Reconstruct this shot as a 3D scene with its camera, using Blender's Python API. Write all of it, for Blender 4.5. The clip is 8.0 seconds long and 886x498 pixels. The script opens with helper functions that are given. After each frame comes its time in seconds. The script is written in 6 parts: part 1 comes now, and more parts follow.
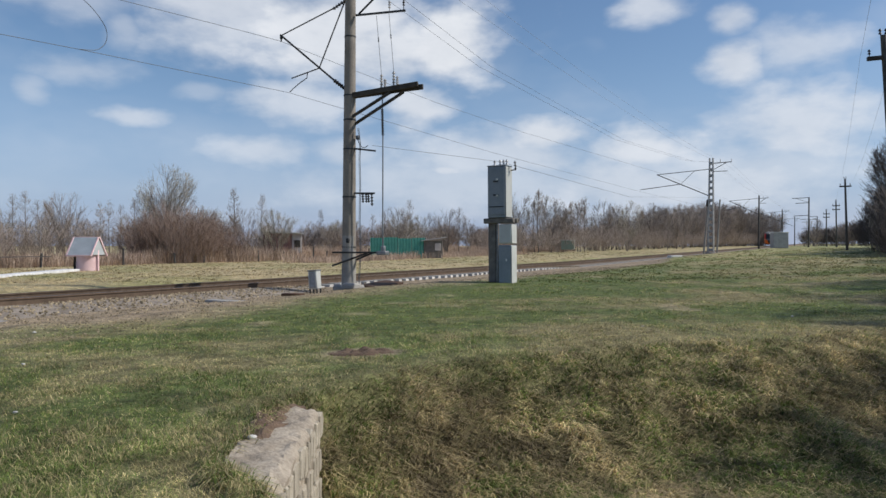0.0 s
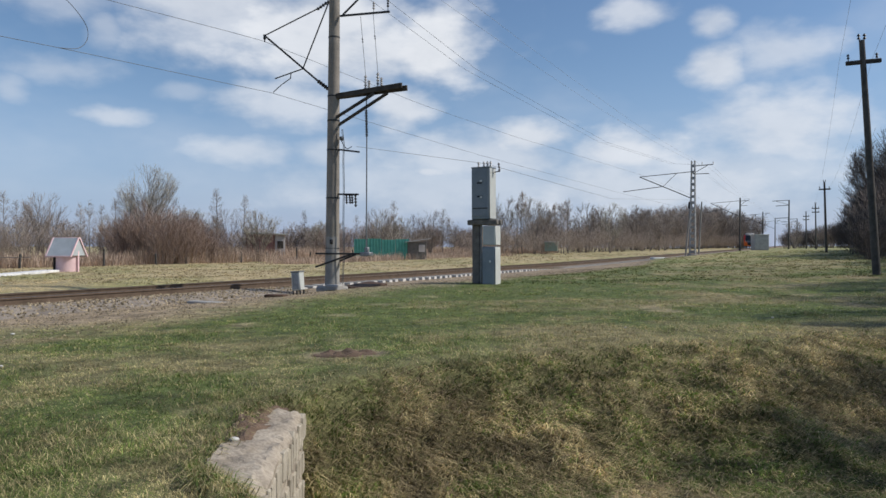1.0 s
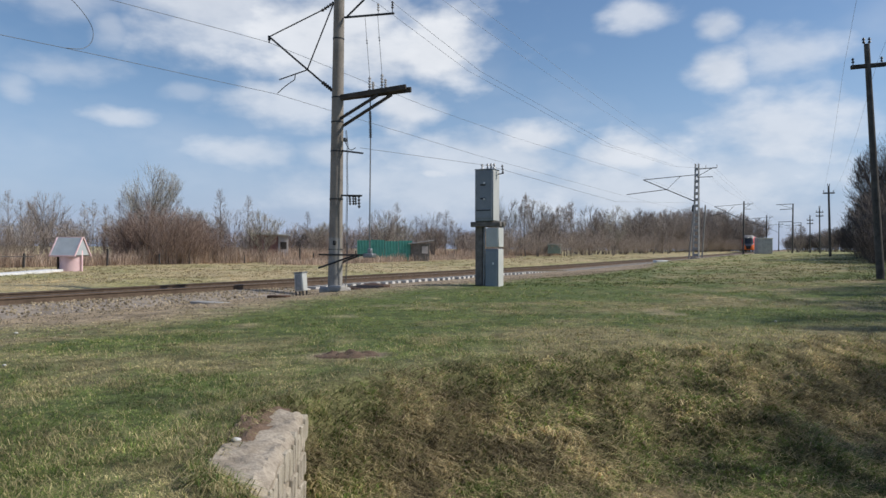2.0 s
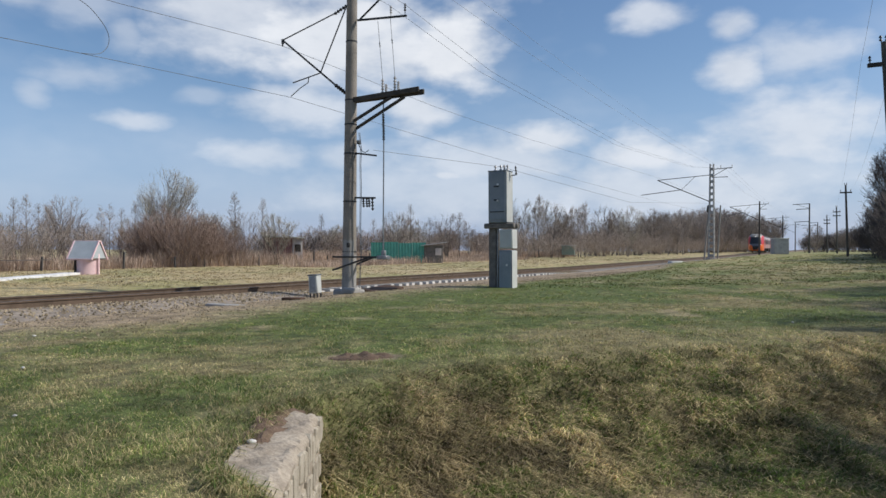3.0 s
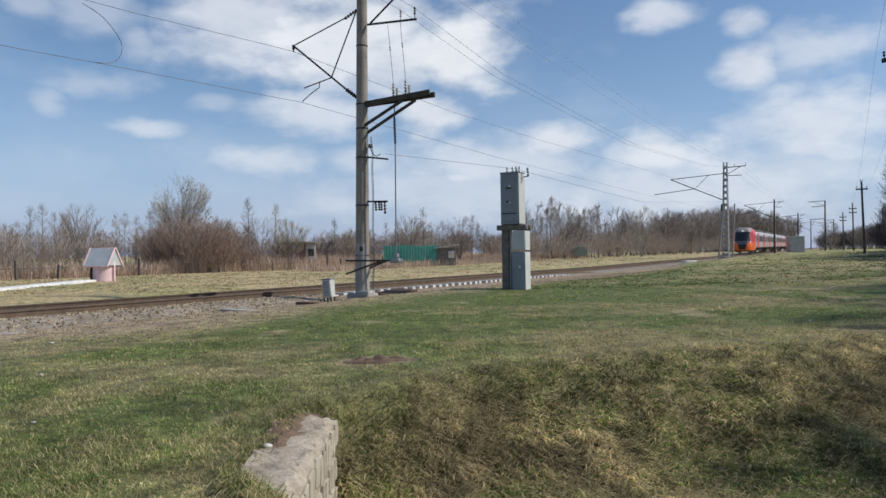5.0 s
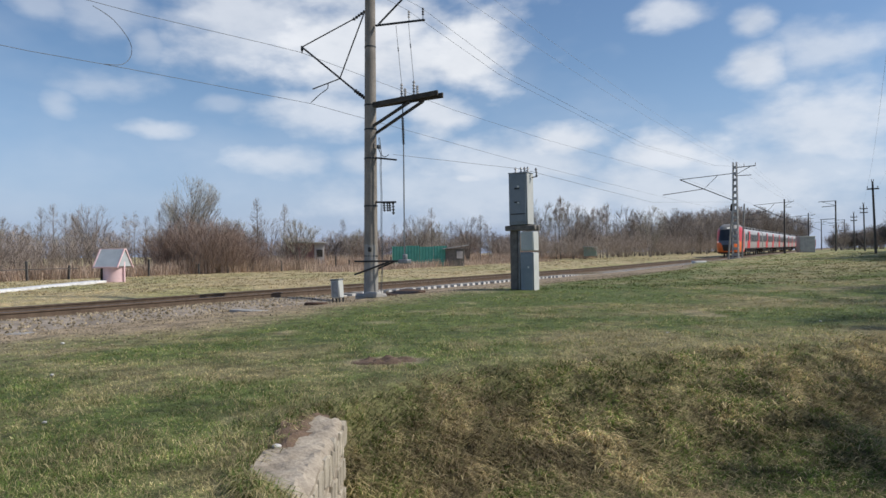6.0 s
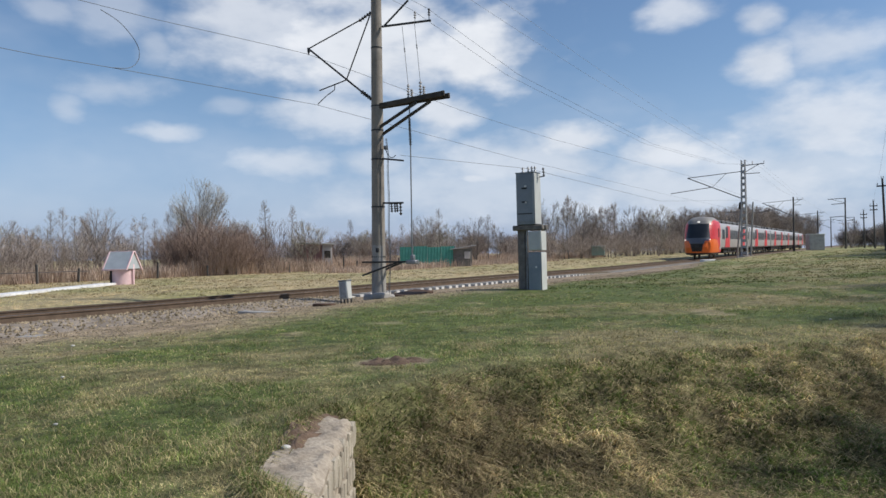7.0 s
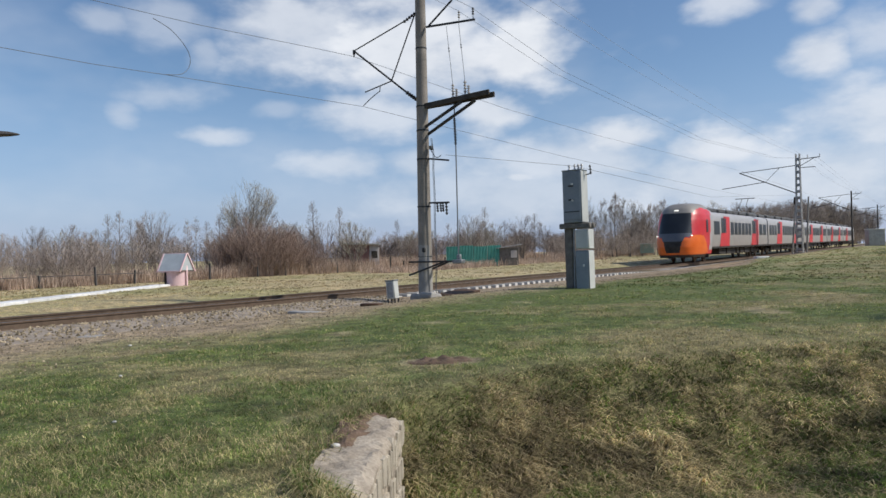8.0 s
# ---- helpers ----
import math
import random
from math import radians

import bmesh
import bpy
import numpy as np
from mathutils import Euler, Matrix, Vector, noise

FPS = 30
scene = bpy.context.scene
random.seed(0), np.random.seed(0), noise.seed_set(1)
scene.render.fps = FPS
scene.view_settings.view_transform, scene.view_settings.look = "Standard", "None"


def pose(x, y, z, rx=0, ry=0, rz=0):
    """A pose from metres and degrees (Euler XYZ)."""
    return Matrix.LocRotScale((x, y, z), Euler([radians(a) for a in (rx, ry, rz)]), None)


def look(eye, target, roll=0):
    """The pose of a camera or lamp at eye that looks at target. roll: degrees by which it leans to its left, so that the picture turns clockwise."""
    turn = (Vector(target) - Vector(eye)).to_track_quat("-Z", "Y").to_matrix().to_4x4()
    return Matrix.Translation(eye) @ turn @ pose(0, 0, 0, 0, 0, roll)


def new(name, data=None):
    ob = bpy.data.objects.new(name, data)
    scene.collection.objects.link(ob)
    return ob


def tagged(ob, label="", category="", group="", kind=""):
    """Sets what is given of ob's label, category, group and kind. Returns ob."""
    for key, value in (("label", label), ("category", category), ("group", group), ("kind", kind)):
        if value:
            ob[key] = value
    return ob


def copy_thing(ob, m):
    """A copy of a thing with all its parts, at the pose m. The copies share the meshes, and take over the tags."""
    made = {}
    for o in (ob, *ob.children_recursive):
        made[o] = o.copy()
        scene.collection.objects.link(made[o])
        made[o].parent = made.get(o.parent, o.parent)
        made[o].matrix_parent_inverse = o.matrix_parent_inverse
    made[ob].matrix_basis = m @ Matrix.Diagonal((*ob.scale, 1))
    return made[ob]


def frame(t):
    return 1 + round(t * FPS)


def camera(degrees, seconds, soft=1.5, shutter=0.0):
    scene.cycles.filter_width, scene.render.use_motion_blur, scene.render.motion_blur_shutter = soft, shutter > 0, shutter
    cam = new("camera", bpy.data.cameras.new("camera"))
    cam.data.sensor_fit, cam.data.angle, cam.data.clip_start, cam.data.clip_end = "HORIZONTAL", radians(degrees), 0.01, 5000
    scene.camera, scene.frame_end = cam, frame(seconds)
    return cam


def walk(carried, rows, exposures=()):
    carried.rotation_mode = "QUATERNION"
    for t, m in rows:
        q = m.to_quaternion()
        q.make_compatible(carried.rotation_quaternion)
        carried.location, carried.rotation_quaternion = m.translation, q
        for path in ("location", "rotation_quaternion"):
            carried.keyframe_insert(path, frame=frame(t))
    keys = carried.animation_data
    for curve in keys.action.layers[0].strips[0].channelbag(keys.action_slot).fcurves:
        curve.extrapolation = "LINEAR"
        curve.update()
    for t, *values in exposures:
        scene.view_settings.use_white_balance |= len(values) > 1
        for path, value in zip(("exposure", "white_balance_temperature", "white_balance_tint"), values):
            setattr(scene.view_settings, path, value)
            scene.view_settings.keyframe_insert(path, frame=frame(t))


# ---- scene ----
# The camera: hand-held from one spot beside the line, turning only.
EYE = (0.0, 0.0, 1.5)
TURNS = [
    (0.0, 0.000, -0.250, 0.000), (0.5, -0.964, -0.229, 0.227), (1.0, -1.257, -0.141, -0.119),
    (1.5, -1.356, -0.050, -0.343), (3.0, 0.036, 0.125, -0.200), (3.5, 0.108, 0.306, 0.430),
    (4.0, 0.422, 0.441, 0.536), (4.5, 0.703, 0.313, 0.567), (6.0, 1.686, 0.380, 0.617),
    (6.5, 1.927, 0.390, 0.780), (7.0, 2.282, 0.415, 1.001), (7.5, 3.118, 0.443, 1.191),
    (7.8, 4.624, 0.444, 1.373), (8.0, 5.879, 0.444, 1.525),
]
cam = camera(62.0, 8.0, soft=1.5)
walk(cam, [(t, pose(*EYE, 90 + pitch, roll, yaw)) for t, yaw, pitch, roll in TURNS], exposures=[(0.0, -0.05), (1.5, -0.02), (3.5, 0.03), (8.0, 0.03)])

# ---- light: broken clouds, sun from the side ----
SUN_AZIMUTH, SUN_HEIGHT = 93.0, 43.0  # degrees clockwise from +y, degrees above the horizon
sun = new("sun", bpy.data.lights.new("sun", "SUN"))
sun.data.energy, sun.data.angle, sun.data.color = 3.6, radians(0.6), (1.0, 0.95, 0.87)
_a, _h = radians(SUN_AZIMUTH), radians(SUN_HEIGHT)
SUN_WAY = Vector((math.sin(_a) * math.cos(_h), math.cos(_a) * math.cos(_h), math.sin(_h)))
sun.matrix_world = look(SUN_WAY * 200, (0, 0, 0))

# clouds: azimuth, height, half width, half height in degrees, density
CLOUDS = [
    (-15.3, 17.0, 7.9, 3.2, 0.75), (-7.6, 16.1, 10.9, 4.1, 0.95), (0.3, 15.2, 4.0, 3.2, 1.0), (-10.2, 10.9, 5.6, 2.0, 0.7), (-2.2, 10.6, 2.9, 1.8, 0.85),
    (-14.1, 7.0, 3.4, 1.3, 0.6), (-25.9, 17.1, 3.7, 1.8, 0.4), (-30.3, 16.8, 2.0, 1.2, 0.4), (-29.3, 10.7, 1.1, 1.0, 0.4), (-26.3, 12.2, 3.5, 0.9, 0.4),
    (-22.2, 9.2, 2.4, 0.8, 0.6), (-23.5, 15.3, 1.1, 1.2, 0.4), (8.0, 8.5, 3.5, 1.4, 0.85), (15.3, 7.2, 5.4, 1.7, 0.85), (0.2, 5.8, 1.7, 0.6, 0.75),
    (15.6, 17.3, 2.3, 1.2, 0.7), (20.8, 16.1, 1.4, 1.1, 0.65), (21.4, 13.0, 1.9, 1.5, 0.8), (26.0, 13.6, 3.4, 2.0, 0.6), (25.9, 8.3, 6.0, 2.8, 0.75),
    (23.4, 5.4, 6.8, 2.4, 0.5), (3.3, 6.9, 9.0, 2.2, 0.65), (-7.7, 7.0, 3.0, 1.3, 0.5), (2.0, 4.6, 14.0, 2.6, 0.5), (17.0, 4.6, 12.0, 3.0, 0.65), (-18.2, 11.3, 1.6, 0.7, 0.3),
]


def build_world():
    world = bpy.data.worlds.new("world")
    scene.world = world
    world.use_nodes = True
    nt = world.node_tree
    nt.nodes.clear()

    def n(kind, **kw):
        node = nt.nodes.new(kind)
        for k, v in kw.items():
            node.inputs[k.replace("_", " ")].default_value = v
        return node

    def math_node(op, a, b=None, clamp=False):
        node = nt.nodes.new("ShaderNodeMath")
        node.operation, node.use_clamp = op, clamp
        for i, v in enumerate((a, b)):
            if v is None:
                continue
            if isinstance(v, (int, float)):
                node.inputs[i].default_value = v
            else:
                nt.links.new(v, node.inputs[i])
        return node.outputs[0]

    sky = nt.nodes.new("ShaderNodeTexSky")
    sky.sky_type, sky.sun_disc = "NISHITA", False
    sky.sun_elevation, sky.sun_rotation = radians(SUN_HEIGHT), radians(SUN_AZIMUTH)
    sky.air_density, sky.dust_density, sky.ozone_density = 1.0, 0.7, 3.0
    tc = nt.nodes.new("ShaderNodeTexCoord")
    sep = nt.nodes.new("ShaderNodeSeparateXYZ")
    nt.links.new(tc.outputs["Generated"], sep.inputs[0])
    az = math_node("MULTIPLY", math_node("ARCTAN2", sep.outputs[0], sep.outputs[1]), 57.29578)
    el = math_node("MULTIPLY", math_node("ARCSINE", sep.outputs[2]), 57.29578)
    flat = nt.nodes.new("ShaderNodeCombineXYZ")
    nt.links.new(az, flat.inputs[0])
    nt.links.new(math_node("MULTIPLY", el, 1.9), flat.inputs[1])
    puff = n("ShaderNodeTexNoise", Scale=0.24, Detail=6.0, Roughness=0.52)
    nt.links.new(flat.outputs[0], puff.inputs["Vector"])
    wisp = n("ShaderNodeTexNoise", Scale=0.055, Detail=4.0, Roughness=0.55)
    nt.links.new(flat.outputs[0], wisp.inputs["Vector"])
    wisp2 = n("ShaderNodeTexNoise", Scale=0.11, Detail=3.0, Roughness=0.55)
    nt.links.new(flat.outputs[0], wisp2.inputs["Vector"])
    edge = math_node("SUBTRACT", puff.outputs["Fac"], 0.5)
    here = nt.nodes.new("ShaderNodeCombineXYZ")
    nt.links.new(az, here.inputs[0])
    nt.links.new(el, here.inputs[1])
    bend = nt.nodes.new("ShaderNodeVectorMath")
    bend.operation = "MULTIPLY_ADD"
    bend.inputs[1].default_value, bend.inputs[2].default_value = (3.2, 1.8, 0), (-1.6, -0.9, 0)
    nt.links.new(wisp2.outputs["Color"], bend.inputs[0])
    warped = nt.nodes.new("ShaderNodeVectorMath")
    warped.operation = "ADD"
    nt.links.new(here.outputs[0], warped.inputs[0])
    nt.links.new(bend.outputs[0], warped.inputs[1])
    total = None
    for a, e, w, h, strength in CLOUDS:
        sub = nt.nodes.new("ShaderNodeVectorMath")
        sub.operation = "SUBTRACT"
        sub.inputs[1].default_value = (a, e, 0)
        nt.links.new(warped.outputs[0], sub.inputs[0])
        div = nt.nodes.new("ShaderNodeVectorMath")
        div.operation = "DIVIDE"
        div.inputs[1].default_value = (w * 1.15, h * 1.15, 1)
        nt.links.new(sub.outputs[0], div.inputs[0])
        ln = nt.nodes.new("ShaderNodeVectorMath")
        ln.operation = "LENGTH"
        nt.links.new(div.outputs[0], ln.inputs[0])
        body = math_node("SUBTRACT", 1.0, ln.outputs["Value"])
        body = math_node("ADD", body, math_node("MULTIPLY", edge, 1.7))
        soft = nt.nodes.new("ShaderNodeMapRange")
        soft.interpolation_type = "SMOOTHSTEP"
        soft.inputs["From Min"].default_value, soft.inputs["From Max"].default_value = -0.25, 0.8
        soft.inputs["To Max"].default_value = strength
        nt.links.new(body, soft.inputs["Value"])
        total = soft.outputs[0] if total is None else math_node("MAXIMUM", total, soft.outputs[0])
    veil = math_node("MULTIPLY", math_node("SUBTRACT", wisp.outputs["Fac"], 0.47, True), 1.1)
    total = math_node("MAXIMUM", total, math_node("MULTIPLY", veil, math_node("ADD", puff.outputs["Fac"], 0.3)), True)
    # haze low over the horizon
    haze = nt.nodes.new("ShaderNodeMapRange")
    haze.interpolation_type = "SMOOTHSTEP"
    haze.inputs["From Min"].default_value, haze.inputs["From Max"].default_value = 15.0, -1.0
    haze.inputs["To Max"].default_value = 0.7
    nt.links.new(el, haze.inputs["Value"])
    low_sky = nt.nodes.new("ShaderNodeMix")
    low_sky.data_type = "RGBA"
    low_sky.inputs["B"].default_value = (3.1, 4.2, 7.1, 1)
    nt.links.new(haze.outputs[0], low_sky.inputs["Factor"])
    clear = nt.nodes.new("ShaderNodeHueSaturation")
    clear.inputs["Hue"].default_value = 0.5015
    clear.inputs["Saturation"].default_value, clear.inputs["Value"].default_value = 1.08, 1.12
    nt.links.new(sky.outputs[0], clear.inputs["Color"])
    nt.links.new(clear.outputs[0], low_sky.inputs["A"])
    shade = n("ShaderNodeTexNoise", Scale=0.12, Detail=5.0, Roughness=0.6)
    nt.links.new(flat.outputs[0], shade.inputs["Vector"])
    cloud = nt.nodes.new("ShaderNodeMix")
    cloud.data_type = "RGBA"
    cloud.inputs["A"].default_value, cloud.inputs["B"].default_value = (5.6, 6.1, 6.9, 1), (9.6, 9.8, 10.2, 1)
    nt.links.new(shade.outputs["Fac"], cloud.inputs["Factor"])
    mix = nt.nodes.new("ShaderNodeMix")
    mix.data_type = "RGBA"
    nt.links.new(total, mix.inputs["Factor"])
    nt.links.new(low_sky.outputs["Result"], mix.inputs["A"])
    nt.links.new(cloud.outputs["Result"], mix.inputs["B"])
    bg = n("ShaderNodeBackground", Strength=0.1)
    nt.links.new(mix.outputs["Result"], bg.inputs["Color"])
    out = nt.nodes.new("ShaderNodeOutputWorld")
    nt.links.new(bg.outputs[0], out.inputs[0])


build_world()


# ---- materials ----
def material(name, dark, light, scale=6.0, rough=0.8, metal=0.0, bump=0.3, fine=60.0, vary=0.12, coords="Object", bump_distance=0.01):
    """Two colours mixed by coarse and fine noise, a little different on every object."""
    m = bpy.data.materials.new(name)
    m.use_nodes = True
    nt = m.node_tree
    bsdf = nt.nodes["Principled BSDF"]
    tc = nt.nodes.new("ShaderNodeTexCoord")
    big = nt.nodes.new("ShaderNodeTexNoise")
    big.inputs["Scale"].default_value, big.inputs["Detail"].default_value = scale, 5.0
    small = nt.nodes.new("ShaderNodeTexNoise")
    small.inputs["Scale"].default_value, small.inputs["Detail"].default_value = fine, 3.0
    for t in (big, small):
        nt.links.new(tc.outputs[coords], t.inputs["Vector"])
    add = nt.nodes.new("ShaderNodeMath")
    add.operation = "MULTIPLY_ADD"
    add.inputs[1].default_value, add.inputs[2].default_value = 0.5, 0.0
    nt.links.new(small.outputs["Fac"], add.inputs[0])
    both = nt.nodes.new("ShaderNodeMath")
    both.operation = "MULTIPLY_ADD"
    both.inputs[1].default_value = 0.9
    nt.links.new(big.outputs["Fac"], both.inputs[0])
    nt.links.new(add.outputs[0], both.inputs[2])
    ramp = nt.nodes.new("ShaderNodeMapRange")
    ramp.inputs["From Min"].default_value, ramp.inputs["From Max"].default_value = 0.45, 0.95
    nt.links.new(both.outputs[0], ramp.inputs["Value"])
    mix = nt.nodes.new("ShaderNodeMix")
    mix.data_type = "RGBA"
    mix.inputs["A"].default_value, mix.inputs["B"].default_value = (*dark, 1), (*light, 1)
    nt.links.new(ramp.outputs[0], mix.inputs["Factor"])
    info = nt.nodes.new("ShaderNodeObjectInfo")
    val = nt.nodes.new("ShaderNodeMapRange")
    val.inputs["To Min"].default_value, val.inputs["To Max"].default_value = 1 - vary, 1 + vary
    nt.links.new(info.outputs["Random"], val.inputs["Value"])
    hsv = nt.nodes.new("ShaderNodeHueSaturation")
    nt.links.new(val.outputs[0], hsv.inputs["Value"])
    nt.links.new(mix.outputs["Result"], hsv.inputs["Color"])
    nt.links.new(hsv.outputs[0], bsdf.inputs["Base Color"])
    bsdf.inputs["Roughness"].default_value, bsdf.inputs["Metallic"].default_value = rough, metal
    if bump:
        b = nt.nodes.new("ShaderNodeBump")
        b.inputs["Strength"].default_value, b.inputs["Distance"].default_value = bump, bump_distance
        nt.links.new(both.outputs[0], b.inputs["Height"])
        nt.links.new(b.outputs[0], bsdf.inputs["Normal"])
    return m


def glowing(name, colour, strength):
    m = bpy.data.materials.new(name)
    m.use_nodes = True
    bsdf = m.node_tree.nodes["Principled BSDF"]
    bsdf.inputs["Base Color"].default_value = (*colour, 1)
    bsdf.inputs["Emission Color"].default_value = (*colour, 1)
    bsdf.inputs["Emission Strength"].default_value = strength
    return m


def tinted(name, rough=0.75, scale=14.0, bump=0.6, spread=0.25, sheer=0.0):
    """Colour from the mesh's own soil and plant tint, with grain on top."""
    m = bpy.data.materials.new(name)
    m.use_nodes = True
    nt = m.node_tree
    bsdf = nt.nodes["Principled BSDF"]
    at = nt.nodes.new("ShaderNodeAttribute")
    at.attribute_name = "tint"
    tc = nt.nodes.new("ShaderNodeTexCoord")
    noi = nt.nodes.new("ShaderNodeTexNoise")
    noi.inputs["Scale"].default_value, noi.inputs["Detail"].default_value, noi.inputs["Roughness"].default_value = scale, 8.0, 0.7
    nt.links.new(tc.outputs["Object"], noi.inputs["Vector"])
    val = nt.nodes.new("ShaderNodeMapRange")
    val.inputs["From Min"].default_value, val.inputs["From Max"].default_value = 0.3, 0.7
    val.inputs["To Min"].default_value, val.inputs["To Max"].default_value = 1 - 2 * spread, 1 + 2 * spread
    nt.links.new(noi.outputs["Fac"], val.inputs["Value"])
    broad = nt.nodes.new("ShaderNodeTexNoise")
    broad.inputs["Scale"].default_value, broad.inputs["Detail"].default_value = scale / 6, 3.0
    nt.links.new(tc.outputs["Object"], broad.inputs["Vector"])
    clump = nt.nodes.new("ShaderNodeMapRange")
    clump.inputs["From Min"].default_value, clump.inputs["From Max"].default_value = 0.3, 0.7
    clump.inputs["To Min"].default_value, clump.inputs["To Max"].default_value = 1 - 1.2 * spread, 1 + 1.2 * spread
    nt.links.new(broad.outputs["Fac"], clump.inputs["Value"])
    grain = nt.nodes.new("ShaderNodeMath")
    grain.operation = "MULTIPLY"
    nt.links.new(val.outputs[0], grain.inputs[0])
    nt.links.new(clump.outputs[0], grain.inputs[1])
    hsv = nt.nodes.new("ShaderNodeHueSaturation")
    nt.links.new(grain.outputs[0], hsv.inputs["Value"])
    nt.links.new(at.outputs["Color"], hsv.inputs["Color"])
    nt.links.new(hsv.outputs[0], bsdf.inputs["Base Color"])
    bsdf.inputs["Roughness"].default_value = rough
    bsdf.inputs["Specular IOR Level"].default_value = 0.25
    if sheer:
        thin = nt.nodes.new("ShaderNodeBsdfTranslucent")
        nt.links.new(hsv.outputs[0], thin.inputs["Color"])
        both = nt.nodes.new("ShaderNodeMixShader")
        both.inputs[0].default_value = sheer
        nt.links.new(bsdf.outputs[0], both.inputs[1])
        nt.links.new(thin.outputs[0], both.inputs[2])
        nt.links.new(both.outputs[0], nt.nodes["Material Output"].inputs["Surface"])
    if bump:
        b = nt.nodes.new("ShaderNodeBump")
        b.inputs["Strength"].default_value, b.inputs["Distance"].default_value = bump, 0.04
        nt.links.new(noi.outputs["Fac"], b.inputs["Height"])
        nt.links.new(b.outputs[0], bsdf.inputs["Normal"])
    return m


M_GROUND = tinted("turf and soil", scale=24.0, bump=0.8, spread=0.36)
M_BLADE = tinted("grass blades", rough=0.6, scale=4.0, bump=0.0, spread=0.22, sheer=0.3)
M_CHIP = tinted("stone chips", rough=0.9, scale=30.0, bump=0.0, spread=0.15)
M_CONCRETE = material("weathered concrete", (0.24, 0.23, 0.21), (0.42, 0.40, 0.37), 2.5, 0.85, bump=0.4, fine=45)
M_GREYTIMBER = material("dark grey weathered timber", (0.045, 0.042, 0.04), (0.12, 0.11, 0.10), 5.0, 0.9, bump=0.5, fine=40)
M_POLE = material("spun concrete", (0.14, 0.123, 0.105), (0.30, 0.265, 0.225), 1.6, 0.85, bump=0.35, fine=30)
M_WHITEWASH = material("whitewashed concrete", (0.55, 0.54, 0.52), (0.8, 0.8, 0.78), 3.0, 0.9, bump=0.3)
M_SLEEPER = material("sleeper concrete", (0.40, 0.38, 0.35), (0.68, 0.66, 0.62), 4.0, 0.9, bump=0.3)
M_RAIL_SIDE = material("rusty rail", (0.08, 0.056, 0.038), (0.16, 0.112, 0.078), 5.0, 0.75, 0.3)
M_RAIL_TOP = material("polished rail head", (0.12, 0.11, 0.10), (0.22, 0.21, 0.20), 3.0, 0.38, 0.9, bump=0.1)
M_STEEL = material("painted dark steel", (0.020, 0.021, 0.023), (0.055, 0.055, 0.056), 8.0, 0.6, 0.4)
M_GALV = material("galvanised steel", (0.20, 0.21, 0.22), (0.36, 0.37, 0.38), 10.0, 0.5, 0.7)
M_LATTICE = material("weathered pale lattice paint", (0.28, 0.28, 0.28), (0.46, 0.46, 0.45), 6.0, 0.7, 0.2)
M_CABINET = material("slate grey cabinet paint", (0.17, 0.205, 0.235), (0.27, 0.30, 0.33), 2.0, 0.5, 0.0, bump=0.1, fine=25)
M_CABINET_PALE = material("pale grey cabinet paint", (0.44, 0.45, 0.43), (0.58, 0.59, 0.56), 2.0, 0.5, 0.0, bump=0.1, fine=25)
M_TIMBER = material("tarred timber", (0.022, 0.019, 0.016), (0.075, 0.062, 0.05), 5.0, 0.85, bump=0.5, fine=40)
M_GREYWOOD = material("grey weathered timber", (0.10, 0.09, 0.08), (0.22, 0.20, 0.18), 5.0, 0.9, bump=0.5, fine=40)
M_PORCELAIN = material("brown and white porcelain", (0.25, 0.22, 0.2), (0.6, 0.58, 0.55), 20.0, 0.25, bump=0.0)
M_INSULATOR = material("dark polymer insulator", (0.03, 0.028, 0.03), (0.06, 0.055, 0.055), 20.0, 0.45, bump=0.0)
M_WIRE = material("wire", (0.09, 0.10, 0.11), (0.15, 0.16, 0.17), 2.0, 0.6, 0.5, bump=0.0)
M_WIRE_THIN = material("pale weathered wire", (0.26, 0.28, 0.31), (0.34, 0.36, 0.39), 2.0, 0.6, 0.3, bump=0.0)
M_STONE = material("field stone", (0.29, 0.25, 0.19), (0.53, 0.47, 0.375), 7.0, 0.9, bump=0.6, fine=70, vary=0.22, bump_distance=0.02)
M_MORTAR = material("old cement mortar", (0.22, 0.18, 0.135), (0.52, 0.445, 0.35), 5.0, 0.95, bump=0.8, fine=40, bump_distance=0.02)
M_BALLAST = material("crushed stone", (0.13, 0.105, 0.08), (0.40, 0.34, 0.275), 3.0, 0.9, bump=0.9, fine=22, vary=0.0, bump_distance=0.03)
M_RUST = material("rust", (0.05, 0.03, 0.02), (0.13, 0.075, 0.045), 9.0, 0.85, 0.2)


# ---- builders ----
def box(bm, centre, size, bevel=0.0, turn=None):
    """A box, with bevelled edges if asked for."""
    m = Matrix.Translation(centre) @ (turn or Matrix()) @ Matrix.Diagonal((*size, 1))
    made = bmesh.ops.create_cube(bm, size=1.0, matrix=m)["verts"]
    if bevel:
        edges = list({e for v in made for e in v.link_edges})
        bmesh.ops.bevel(bm, geom=edges, offset=bevel, segments=1, affect="EDGES", profile=0.5)


def rod(bm, a, b, r0, r1=None, sides=10):
    """A round bar from a to b."""
    a, b = Vector(a), Vector(b)
    way = b - a
    m = Matrix.Translation((a + b) / 2) @ way.to_track_quat("Z", "Y").to_matrix().to_4x4()
    bmesh.ops.create_cone(bm, cap_ends=True, segments=sides, radius1=r0, radius2=r0 if r1 is None else r1, depth=way.length, matrix=m)


